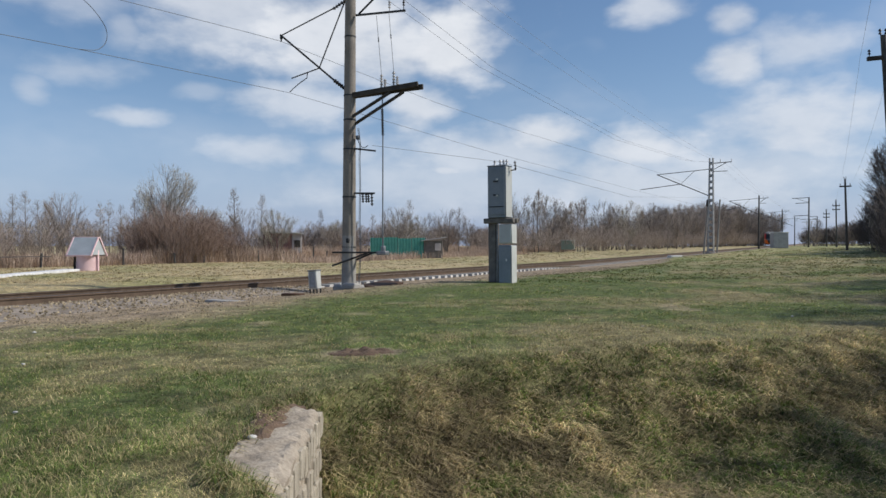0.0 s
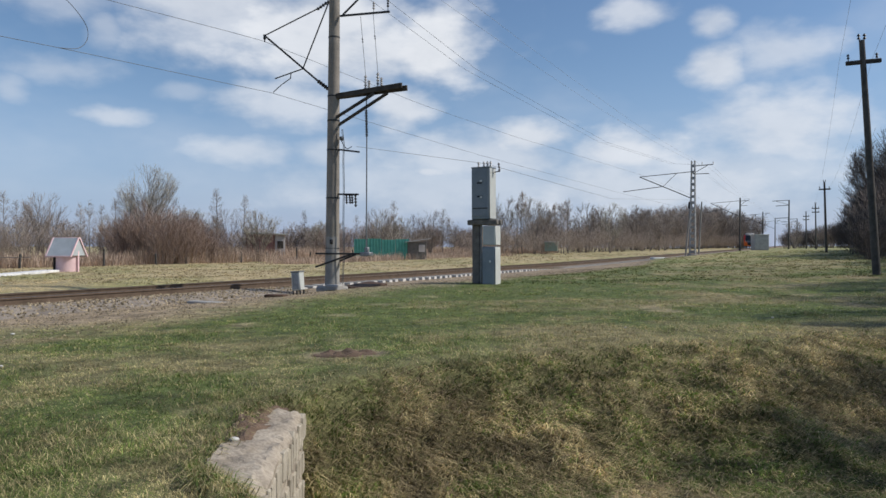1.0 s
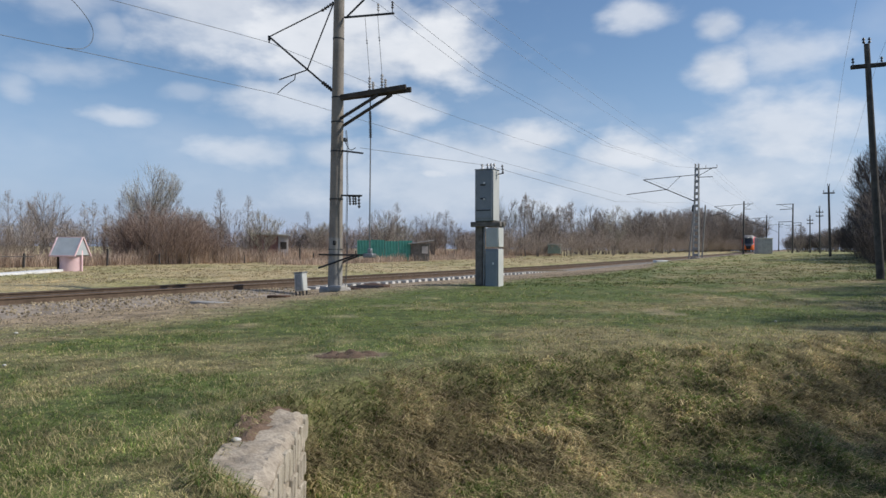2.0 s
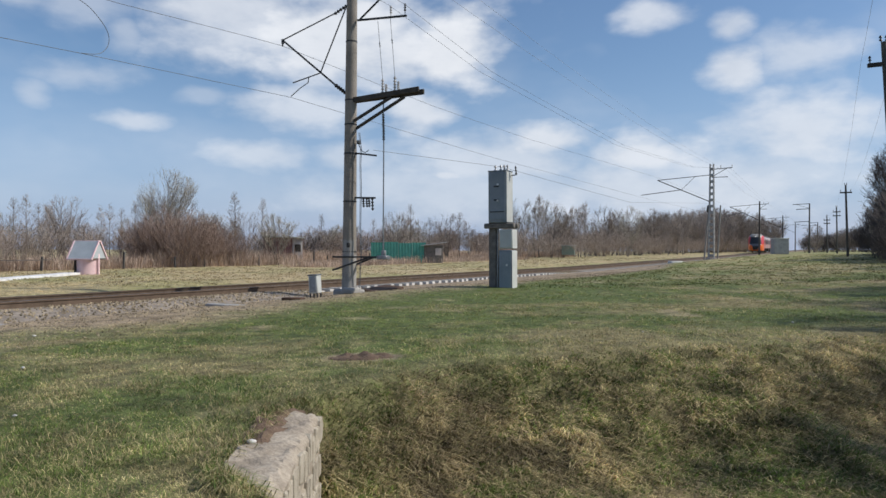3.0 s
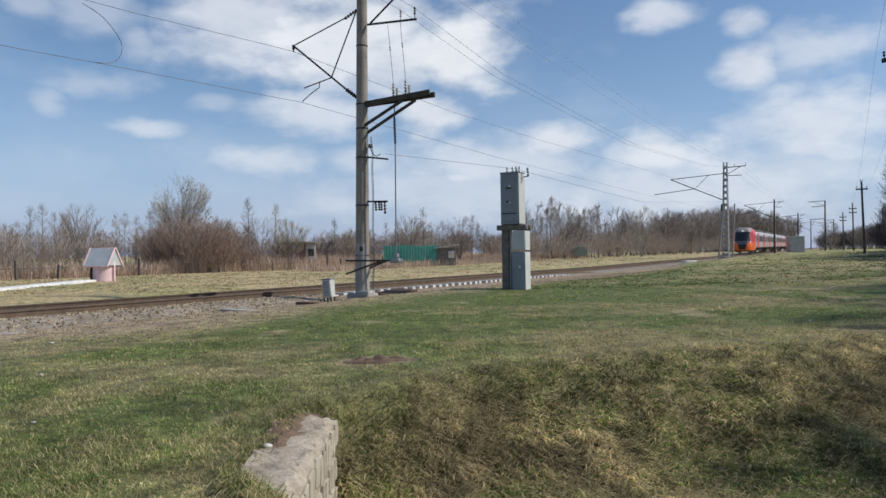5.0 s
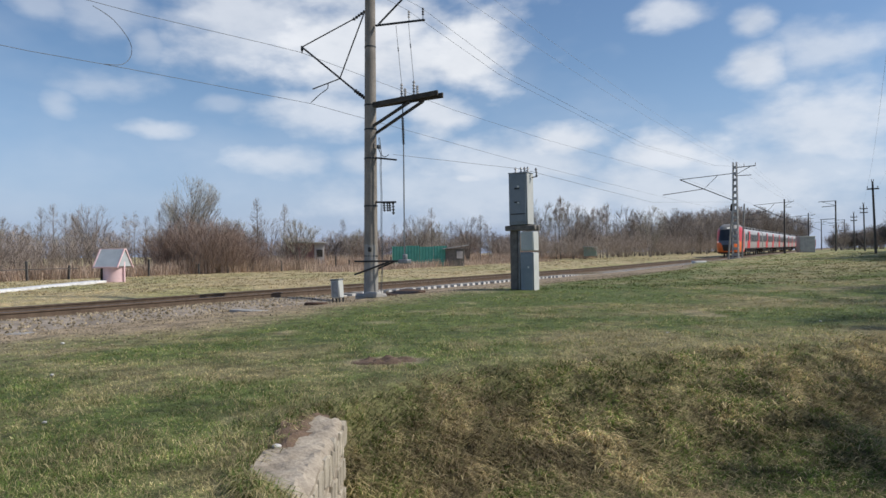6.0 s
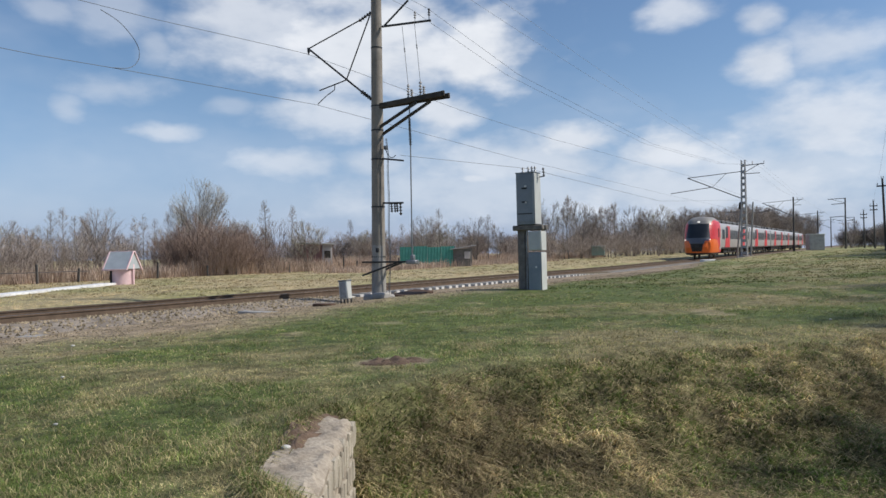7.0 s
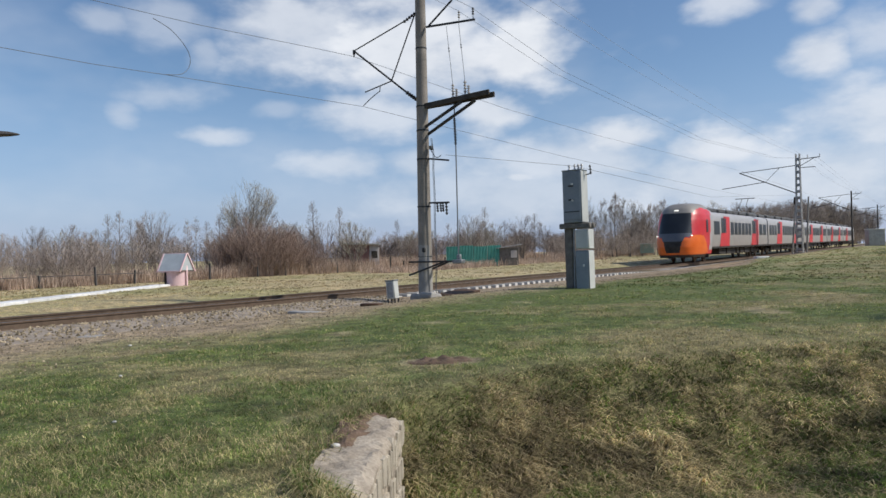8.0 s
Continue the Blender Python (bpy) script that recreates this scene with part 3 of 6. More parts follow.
def build_car(train, y0, length, doors, cab=0):
    """One car. cab: 1 at its leading end, -1 at its trailing end."""
    start, end = y0 + (4.6 if cab == 1 else 0.25), y0 + length - (4.6 if cab == -1 else 0.25)
    bm = bmesh.new()
    rings = [[bm.verts.new((x, y, z)) for x, z in shell_section()] for y in (start, end)]
    n = len(rings[0])
    for k in range(n):
        bm.faces.new((rings[0][k - 1], rings[0][k], rings[1][k], rings[1][k - 1]))
    bm.faces.new(rings[0])
    bm.faces.new(rings[1][::-1])
    body = part("car_body", bm, M_T_SILVER, train, "silver grey car body")
    flip = 2 * y0 + length if cab == -1 else y0
    if cab:
        for name, pick, mat, label in (
                ("windscreen", screen, M_T_GLASS, "dark raked windscreen"), ("cab_brow", brow, M_T_CAP, "grey brow over the windscreen"), ("lamp_band", band, M_T_BAND, "grey band between the headlights"),
                ("coupler_cover", grille, M_T_DARK, "black coupler cover"), ("cab_lower_shell", orange, M_T_ORANGE, "orange lower cab shell"), ("cab_side_shell", silver, M_T_SILVER, "silver cab side"),
                ("cab_shell", plain_red, M_T_RED, "glossy red cab shell"), ("snow_plough", lambda x, y, z: z <= 0.72 and not orange(x, y, z) and y < 3.0, M_T_DARK, "black snow plough")):
            if name == "cab_shell":
                nose_part(name, lambda x, y, z: plain_red(x, y, z) and z > 0.72 or (z <= 0.72 and z > 0.6 and y >= 3.0), mat, body, flip)
            elif name == "cab_side_shell":
                for side in (-1, 1):
                    tagged(nose_part(name, pick, mat, body, flip, side=side), label)
            else:
                tagged(nose_part(name, pick, mat, body, flip), label)
        for x in (-1.28, 1.28):
            bm = bmesh.new()
            box(bm, (x, (flip - 0.62) if flip > 0 else y0 + 0.62, 2.03), (0.12, 0.12, 0.08), 0.03)
            part("headlight", bm, M_T_LIGHT if cab == 1 else M_T_RED, body, "bright lit headlight" if cab == 1 else "red tail light")
        # the brow slopes down to the roof behind the cab
        bm = bmesh.new()
        a, b = (flip - 4.6, flip - 6.6) if flip > 0 else (y0 + 4.6, y0 + 6.6)
        ring = [bm.verts.new(q) for q in ((-1.45, a, 3.7), (-1.0, a, 4.46), (1.0, a, 4.46), (1.45, a, 3.7), (-1.5, b, 3.7), (-1.1, b, 3.97), (1.1, b, 3.97), (1.5, b, 3.7))]
        for q in ((0, 1, 2, 3), (7, 6, 5, 4), (0, 4, 5, 1), (1, 5, 6, 2), (2, 6, 7, 3), (3, 7, 4, 0)):
            bm.faces.new([ring[i] for i in q])
        part("roof_fairing", bm, M_T_SILVER, body, "silver fairing behind the cab")
        if cab == 1:
            bm = bmesh.new()
            box(bm, (0, y0 + 1.42, 3.93), (0.34, 0.22, 0.10), 0.03)
            part("top_light", bm, M_T_LIGHT, body, "lit lamp above the windscreen")
        for x in (-1.742, 1.742):
            bm = bmesh.new()
            box(bm, (x, (flip - 3.25) if flip > 0 else y0 + 3.25, 2.75), (0.03, 0.5, 0.95), 0.01)
            part("cab_window", bm, M_T_GLASS, body)
    # doors and windows stand a few millimetres proud of the side
    for x in (-1, 1):
        for d in doors:
            bm = bmesh.new()
            lean = [bm.verts.new((x * 1.742 + dx, y0 + d + dy, z)) for dx in (-0.015, 0.015) for dy, z in ((-1.75, 1.15), (1.45, 1.15), (1.80, 2.22), (-1.25, 2.22))]
            for q in ((0, 1, 2, 3), (7, 6, 5, 4), (0, 4, 5, 1), (1, 5, 6, 2), (2, 6, 7, 3), (3, 7, 4, 0)):
                bm.faces.new([lean[i] for i in q])
            part("door_lower_panel", bm, M_T_RED, body, "red lower door panel")
            bm = bmesh.new()
            box(bm, (x * 1.742, y0 + d + 0.75, 2.90), (0.03, 2.0, 1.36), 0.01)
            part("door_upper_panel", bm, M_T_RED, body, "red upper door panel")
            for off in (-0.75, 0.10):
                bm = bmesh.new()
                box(bm, (x * 1.752, y0 + d + off, 2.83), (0.03, 0.70, 1.22), 0.01)
                part("door_window", bm, M_T_GLASS, body)
        gaps = sorted([start - y0] + [d for d in doors] + [end - y0])
        for a, b in zip(gaps, gaps[1:]):
            a2, b2 = a + (2.0 if a in doors else 0.5), b - (1.5 if b in doors else 0.5)
            count = max(1, int((b2 - a2) / 1.35))
            for k in range(count):
                w = (b2 - a2) / count
                bm = bmesh.new()
                box(bm, (x * 1.742, y0 + a2 + w * (k + 0.5), 2.62), (0.024, w * 0.80, 1.06), 0.008)
                part("window", bm, M_T_GLASS, body)
        bm = bmesh.new()
        box(bm, (x * 1.70, (start + end) / 2, 1.08), (0.05, end - start - 0.2, 0.14), 0.01)
        part("sill_stripe", bm, M_T_DARK, body, "dark grey sill stripe")
    bm = bmesh.new()
    rng = random.Random(int(y0))
    y = start + (2.4 if cab == 1 else 0.6)
    while y < end - (4.2 if cab == -1 else 2.2):
        ln = rng.uniform(1.4, 3.2)
        box(bm, (0, y + ln / 2, 4.10 + rng.uniform(0, 0.05)), (rng.uniform(1.5, 2.1), ln, 0.34), 0.08)
        y += ln + rng.uniform(0.15, 0.9)
    part("roof_equipment", bm, M_T_ROOF, body, "dark roof equipment boxes")
    bm = bmesh.new()
    y = start + 3.6
    while y < end - 4.8:
        ln = rng.uniform(1.0, 2.4)
        box(bm, (0, y + ln / 2, 0.74), (2.7 + rng.uniform(-0.15, 0.1), ln, rng.uniform(0.42, 0.6)), 0.04)
        y += ln + rng.uniform(0.12, 0.5)
    part("underfloor_equipment", bm, M_T_DARK, body, "grimy underfloor equipment")
    if y0 + length < 128:
        bm = bmesh.new()
        box(bm, (0, y0 + length, 2.5), (2.6, 0.52, 2.9), 0.05)
        part("gangway", bm, M_T_DARK, body, "black gangway bellows")
    for y in (y0 + (4.2 if cab == 1 else 3.2), y0 + length - (4.2 if cab == -1 else 3.2)):
        bogie_parts(train, y)
    return body


def bogie_parts(train, y):
    bm = bmesh.new()
    for x in (-1.05, 1.05):
        box(bm, (x, y, 0.62), (0.18, 3.3, 0.24), 0.03)
        for dy in (-1.3, 1.3):
            box(bm, (x * 1.05, y + dy, 0.48), (0.24, 0.4, 0.34), 0.04)
    box(bm, (0, y, 0.7), (2.0, 0.6, 0.3), 0.05)
    bogie = part("bogie", bm, M_T_DARK, train, "grimy steel bogie")
    for dy in (-1.3, 1.3):
        for x in (-0.79, 0.79):
            bm = bmesh.new()
            rod(bm, (x - 0.065, y + dy, 0.43), (x + 0.065, y + dy, 0.43), 0.43, sides=20)
            part("wheel", bm, M_RAIL_SIDE, bogie)


def build_train():
    train = thing("train", pose(0, 0, 0), "five-car red, orange and silver electric train, headlights lit", "train")
    cars = [(-0.9, 27.5, (8.8, 20.9), 1), (26.6, 24.8, (6.8, 18.0), 0), (51.4, 24.8, (6.8, 18.0), 0), (76.2, 24.8, (6.8, 18.0), 0), (101.0, 26.6, (6.6, 18.7), -1)]
    for y0, length, doors, cab in cars:
        build_car(train, y0, length, doors, cab)
    for y in (24.2, 104.0):
        bm = bmesh.new()
        box(bm, (0, y, 4.32), (1.6, 2.0, 0.16), 0.03)
        bar(bm, (-0.5, y + 0.7, 4.45), (-0.35, y - 0.7, 5.05), 0.06, 0.06)
        bar(bm, (0.5, y + 0.7, 4.45), (0.35, y - 0.7, 5.05), 0.06, 0.06)
        bar(bm, (-0.3, y - 0.7, 5.05), (-0.3, y + 0.5, 5.85), 0.045, 0.045)
        bar(bm, (0.3, y - 0.7, 5.05), (0.3, y + 0.5, 5.85), 0.045, 0.045)
        bar(bm, (-0.95, y + 0.5, 5.88), (0.95, y + 0.5, 5.88), 0.3, 0.06)
        part("pantograph", bm, M_T_ROOF, train, "raised grey pantograph", smooth=False)
    return train


train = build_train()


# ---- the near catenary mast ----
def across(p, z, s=18.16):
    """Spot on the mast's cross plane, in the mast's own space: x away from the camera's side of the line."""
    return Vector((-(p - 12.9), s - 18.16, z - 0.24))


def ribbed(bm, a, b, r, count=6):
    """An insulator string between two points."""
    a, b = Vector(a), Vector(b)
    rod(bm, a, b, r * 0.4, sides=8)
    way = (b - a) / count
    for k in range(count):
        c = a + way * (k + 0.5)
        rod(bm, c - way * 0.22, c + way * 0.22, r, r * 0.65, sides=10)


def build_near_mast():
    mast = thing("catenary_mast", Matrix.Translation(at(18.16, 12.9, 0.24)) @ pose(0, 0, 0, 0, 0.45, TURN), "tall spun concrete catenary mast with steel brackets and switch gear", "catenary mast")
    bm = bmesh.new()
    rod(bm, (0, 0, -0.3), (0, 0, 10.6), 0.215, 0.145, sides=24)
    part("pole", bm, M_POLE, mast, "grey tapered concrete pole")
    bm = bmesh.new()
    rod(bm, (0, 0, 0.02), (0, 0, 1.12), 0.2135, 0.2085, sides=24)
    bmesh.ops.scale(bm, vec=(1.02, 1.02, 1), verts=bm.verts)
    part("painted_base", bm, M_CONCRETE, mast, "pale lime-washed foot of the pole")
    bm = bmesh.new()
    box(bm, (0.0, 0.0, -0.04), (0.72, 0.72, 0.26), 0.05)
    box(bm, (0.22, -0.20, 0.06), (0.42, 0.42, 0.20), 0.05)
    part("footing", bm, M_CONCRETE, mast, "chipped pale concrete footing")
    for z in (1.06, 1.22, 2.72, 4.15, 5.02, 5.75, 7.5):
        bm = bmesh.new()
        r = 0.215 - 0.07 * z / 10.6
        rod(bm, (0, 0, z - 0.02), (0, 0, z + 0.02), r + 0.008, sides=20)
        part("band", bm, M_STEEL, mast)
    # a pale patch of old paint and a small dark box on it
    bm = bmesh.new()
    rows = []
    for z in (1.02, 1.2, 1.38, 1.56):
        rows.append([bm.verts.new((0.2135 * math.cos(a), 0.2135 * math.sin(a), z + 0.05 * noise.noise((a * 3, z * 9, 2)))) for a in (-2.0 + 0.16 * k for k in range(12))])
    for low, high in zip(rows, rows[1:]):
        for k in range(11):
            bm.faces.new((low[k], low[k + 1], high[k + 1], high[k]))
    part("paint_patch", bm, M_CONCRETE, mast, "flaking pale paint patch")
    bm = bmesh.new()
    box(bm, (0.10, -0.20, 1.42), (0.10, 0.08, 0.14), 0.02)
    part("junction_box", bm, M_STEEL, mast, "small dark junction box")
    # cantilever over the track
    bm = bmesh.new()
    ribbed(bm, across(13.08, 8.86), across(13.55, 8.66), 0.055, 5)
    part("tie_insulator", bm, M_INSULATOR, mast)
    bm = bmesh.new()
    rod(bm, across(13.5, 8.69), across(15.55, 8.12), 0.020, sides=8)
    part("tie_rod", bm, M_STEEL, mast)
    bm = bmesh.new()
    ribbed(bm, across(13.1, 6.23), across(13.5, 6.52), 0.065, 5)
    part("tube_insulator", bm, M_INSULATOR, mast)
    bm = bmesh.new()
    rod(bm, across(13.42, 6.46), across(15.58, 8.14), 0.030, sides=10)
    part("cantilever_tube", bm, M_STEEL, mast, "dark steel cantilever tube")
    bm = bmesh.new()
    rod(bm, across(14.04, 6.95), across(13.1, 8.84), 0.020, sides=8)
    part("strut", bm, M_STEEL, mast)
    bm = bmesh.new()
    rod(bm, across(15.55, 8.12), across(15.55, 7.92), 0.022, sides=8)
    box(bm, across(15.55, 8.06), (0.07, 0.07, 0.12), 0.01)
    part("wire_clamp", bm, M_STEEL, mast)
    bm = bmesh.new()
    rod(bm, across(14.0, 6.94), across(15.12, 6.73), 0.020, sides=8)
    part("registration_arm", bm, M_STEEL, mast)
    bm = bmesh.new()
    path = [across(14.5, 6.84), across(14.52, 6.68), across(14.86, 6.52), across(15.02, 6.42), across(15.19, 6.31)]
    for a, b in zip(path, path[1:]):
        rod(bm, a, b, 0.014, sides=8)
    part("steady_arm", bm, M_STEEL, mast)
    # upper cross-arm on the field side
    bm = bmesh.new()
    bar(bm, across(12.7, 8.36), across(10.98, 8.26), 0.055, 0.055)
    part("upper_arm", bm, M_STEEL, mast)
    bm = bmesh.new()
    bar(bm, across(12.6, 8.38), across(11.75, 8.98), 0.045, 0.045)
    part("upper_brace", bm, M_STEEL, mast)
    for p in (11.52, 11.04):
        bm = bmesh.new()
        rod(bm, across(p, 8.30), across(p, 8.46), 0.012, sides=8)
        ribbed(bm, across(p, 8.40), across(p, 8.62), 0.042, 3)
        part("pin_insulator", bm, M_PORCELAIN if p > 11.2 else M_INSULATOR, mast)
    # switch bracket
    for dy, p1, z1 in ((-0.06, 10.52, 6.10), (0.06, 10.42, 6.04)):
        bm = bmesh.new()
        bar(bm, across(12.78, 5.98) + Vector((0, dy, 0)), across(p1, z1) + Vector((0, dy, 0)), 0.07, 0.15)
        part("switch_beam", bm, M_TIMBER, mast, "black channel beam of the switch bracket")
    for p0, z0, p1, z1, dy in ((12.84, 5.31, 11.44, 5.95, -0.06), (12.84, 5.10, 11.06, 5.95, 0.06)):
        bm = bmesh.new()
        bar(bm, across(p0, z0) + Vector((0, dy, 0)), across(p1, z1) + Vector((0, dy, 0)), 0.07, 0.08)
        part("switch_brace", bm, M_TIMBER, mast)
    for p, tall in ((11.78, 0.42), (11.66, 0.26), (11.36, 0.46), (11.24, 0.30)):
        bm = bmesh.new()
        ribbed(bm, across(p, 6.10), across(p, 6.10 + tall), 0.05, 5)
        part("switch_insulator", bm, M_PORCELAIN, mast)
    for a, b in (((11.78, 6.5), (11.97, 8.25)), ((11.36, 6.54), (11.54, 8.3))):
        bm = bmesh.new()
        rod(bm, across(*a), across(*b), 0.008, sides=6)
        ribbed(bm, across(a[0] + (b[0] - a[0]) * 0.55, a[1] + 0.97), across(a[0] + (b[0] - a[0]) * 0.64, a[1] + 1.12), 0.025, 2)
        part("drop_wire", bm, M_WIRE, mast)
    bm = bmesh.new()
    rod(bm, across(11.74, 6.0), across(11.75, 5.45), 0.016, sides=8)
    ribbed(bm, across(11.75, 5.5), across(11.72, 4.72), 0.048, 17)
    part("rod_insulator", bm, M_INSULATOR, mast, "long black rod insulator")
    bm = bmesh.new()
    rod(bm, across(11.72, 4.72), across(11.7, 1.3), 0.020, sides=8)
    part("switch_rod", bm, M_GALV, mast, "pale switch rod")
    bm = bmesh.new()
    box(bm, across(11.70, 1.30), (0.34, 0.22, 0.12), 0.02)
    box(bm, across(11.68, 1.42), (0.12, 0.12, 0.18), 0.02)
    part("switch_drive", bm, M_GALV, mast, "pale switch drive box")
    # small arms lower down
    for p1, z, tilt in ((11.97, 4.40, -0.11), (11.99, 3.07, -0.02)):
        bm = bmesh.new()
        bar(bm, across(12.72, z), across(p1, z + tilt), 0.05, 0.05)
        part("small_arm", bm, M_STEEL, mast)
    for p in (12.42, 12.3, 12.22, 12.1):
        bm = bmesh.new()
        ribbed(bm, across(p, 3.06), across(p - 0.02, 2.78 if p > 12.15 else 2.68), 0.048, 4)
        part("hanging_insulator", bm, M_INSULATOR, mast)
    bm = bmesh.new()
    for dy in (-0.26, 0.26):
        bar(bm, across(13.32, 1.30) + Vector((0, dy, 0)), across(11.85, 1.31) + Vector((0, dy * 0.4, 0)), 0.05, 0.05)
    part("drive_bracket", bm, M_STEEL, mast, smooth=False)
    bm = bmesh.new()
    for dy in (-0.26, 0.26):
        bar(bm, across(13.32, 0.90) + Vector((0, dy, 0)), across(12.15, 1.29) + Vector((0, dy * 0.5, 0)), 0.05, 0.05)
    part("bracket_brace", bm, M_STEEL, mast, smooth=False)
    for p, r in ((12.52, 0.011), (12.56, 0.008)):
        bm = bmesh.new()
        pts = [across(p + 0.05, 5.0), across(p - 0.02, 4.5), across(p, 4.1), across(p - 0.03, 3.3), across(p - 0.02, 2.2), across(p - 0.06, 1.3), across(p - 0.02, 0.7), across(p + 0.0, 0.2)]
        for a, b in zip(pts, pts[1:]):
            rod(bm, a, b, r, sides=6)
        part("cable", bm, M_WIRE, mast)
    bm = bmesh.new()
    for k in range(8):
        a, b = k / 8, (k + 1) / 8
        f = lambda u: across(12.66 - 0.42 * u, 4.75 - 0.36 * math.sin(u * math.pi) * 0.5 - 0.28 * u)
        rod(bm, f(a), f(b), 0.012, sides=6)
    box(bm, across(12.60, 4.72), (0.1, 0.12, 0.12), 0.02)
    part("cable_loop", bm, M_WIRE, mast)


build_near_mast()


# ---- lattice and plain masts farther along the line ----
def build_far_mast(s, p, z0, tall, lattice, tip_p, tip_z, arm_p, arm_z, root_z, reach):
    label = "pale latticed catenary mast with a bracket over the track" if lattice else "dark far-off catenary mast with a bracket"
    mast = thing("catenary_mast", Matrix.Translation(at(s, p, z0)) @ pose(0, 0, 0, 0, 0.2, TURN), label, "catenary mast", "catenary masts along the line")
    f = lambda pp, z, dy=0.0: Vector((-(pp - p), dy, z - z0))
    if lattice:
        for dx in (-1, 1):
            for dy in (-1, 1):
                bm = bmesh.new()
                bar(bm, (dx * 0.27, dy * 0.27, -0.4), (dx * 0.15, dy * 0.15, tall), 0.10, 0.10)
                part("corner_post", bm, M_LATTICE, mast)
        z = 0.3
        while z < tall:
            w = 0.27 - 0.12 * z / tall
            bm = bmesh.new()
            for dy in (-1, 1):
                box(bm, (0, dy * w, z), (2 * w, 0.06, 0.26), 0.01)
                box(bm, (dy * w, 0, z), (0.06, 2 * w, 0.26), 0.01)
            part("batten", bm, M_LATTICE, mast, smooth=False)
            z += 0.62
        bm = bmesh.new()
        box(bm, (0, 0, -0.2), (1.0, 1.0, 0.5), 0.05)
        part("footing", bm, M_CONCRETE, mast)
    else:
        bm = bmesh.new()
        rod(bm, (0, 0, -0.4), (0, 0, tall), 0.17, 0.115, sides=12)
        part("pole", bm, M_GREYTIMBER, mast)
    bm = bmesh.new()
    rod(bm, f(p + 0.1, tip_z + 0.35), f(tip_p, tip_z), 0.035, sides=8)
    part("tie_rod", bm, M_STEEL, mast)
    bm = bmesh.new()
    rod(bm, f(p + 0.15, root_z), f(tip_p, tip_z), 0.045, sides=8)
    part("cantilever_tube", bm, M_STEEL, mast)
    mid = f(p + (tip_p - p) * 0.55, root_z + (tip_z - root_z) * 0.55)
    bm = bmesh.new()
    rod(bm, mid, f(arm_p, arm_z), 0.035, sides=8)
    rod(bm, mid, f(p + (tip_p - p) * 0.3, tip_z + 0.25), 0.022, sides=6)
    part("registration_arm", bm, M_STEEL, mast)
    bm = bmesh.new()
    rod(bm, f(p, z0 + tall - 0.55), f(p - reach, z0 + tall - 0.45), 0.04, sides=8)
    rod(bm, f(p, z0 + tall - 1.35), f(p - reach * 0.8, z0 + tall - 1.35), 0.035, sides=8)
    rod(bm, f(p, z0 + tall - 1.3), f(p - reach * 0.75, z0 + tall - 0.5), 0.03, sides=8)
    part("upper_arm", bm, M_STEEL, mast, smooth=False)
    for k in (0.45, 1.0):
        bm = bmesh.new()
        ribbed(bm, f(p - reach * k, z0 + tall - 0.48), f(p - reach * k, z0 + tall - 0.15), 0.06, 3)
        part("pin_insulator", bm, M_PORCELAIN, mast)


build_far_mast(78.0, 11.15, 0.80, 9.5, True, 16.5, 8.85, 18.2, 7.35, 6.5, 1.9)
build_far_mast(135.5, 11.65, 1.10, 8.95, False, 16.4, 9.2, 17.2, 7.6, 6.9, 1.4)
build_far_mast(195.0, 11.6, 1.4, 8.9, False, 16.4, 9.4, 17.2, 7.9, 7.2, 1.4)
build_far_mast(255.0, 11.6, 1.7, 8.9, False, 16.4, 9.7, 17.2, 8.2, 7.5, 1.4)


def build_siding_mast(s, p, z0, tall):
    mast = thing("siding_mast", Matrix.Translation(at(s, p, z0)) @ pose(0, 0, 0, 0, 0.3, TURN), "dark mast with twin horizontal brackets beside a siding", "catenary mast", "siding masts")
    bm = bmesh.new()
    rod(bm, (0, 0, -0.4), (0, 0, tall), 0.16, 0.12, sides=12)
    part("pole", bm, M_GREYTIMBER, mast)
    for z, reach in ((tall - 0.05, 2.9), (tall - 1.0, 2.3), (tall - 3.4, 2.6)):
        bm = bmesh.new()
        bar(bm, (0.1, 0, z), (-reach, 0, z - 0.12), 0.09, 0.11)
        part("bracket", bm, M_STEEL, mast)
    bm = bmesh.new()
    rod(bm, (-0.1, 0, tall - 0.9), (-2.4, 0, tall - 0.15), 0.03, sides=6)
    part("brace", bm, M_STEEL, mast)


build_siding_mast(156.1, 4.7, 1.2, 9.5)
build_siding_mast(262.0, 5.5, 1.9, 9.0)
build_siding_mast(290.0, 8.5, 2.0, 9.0)


# ---- telegraph poles ----

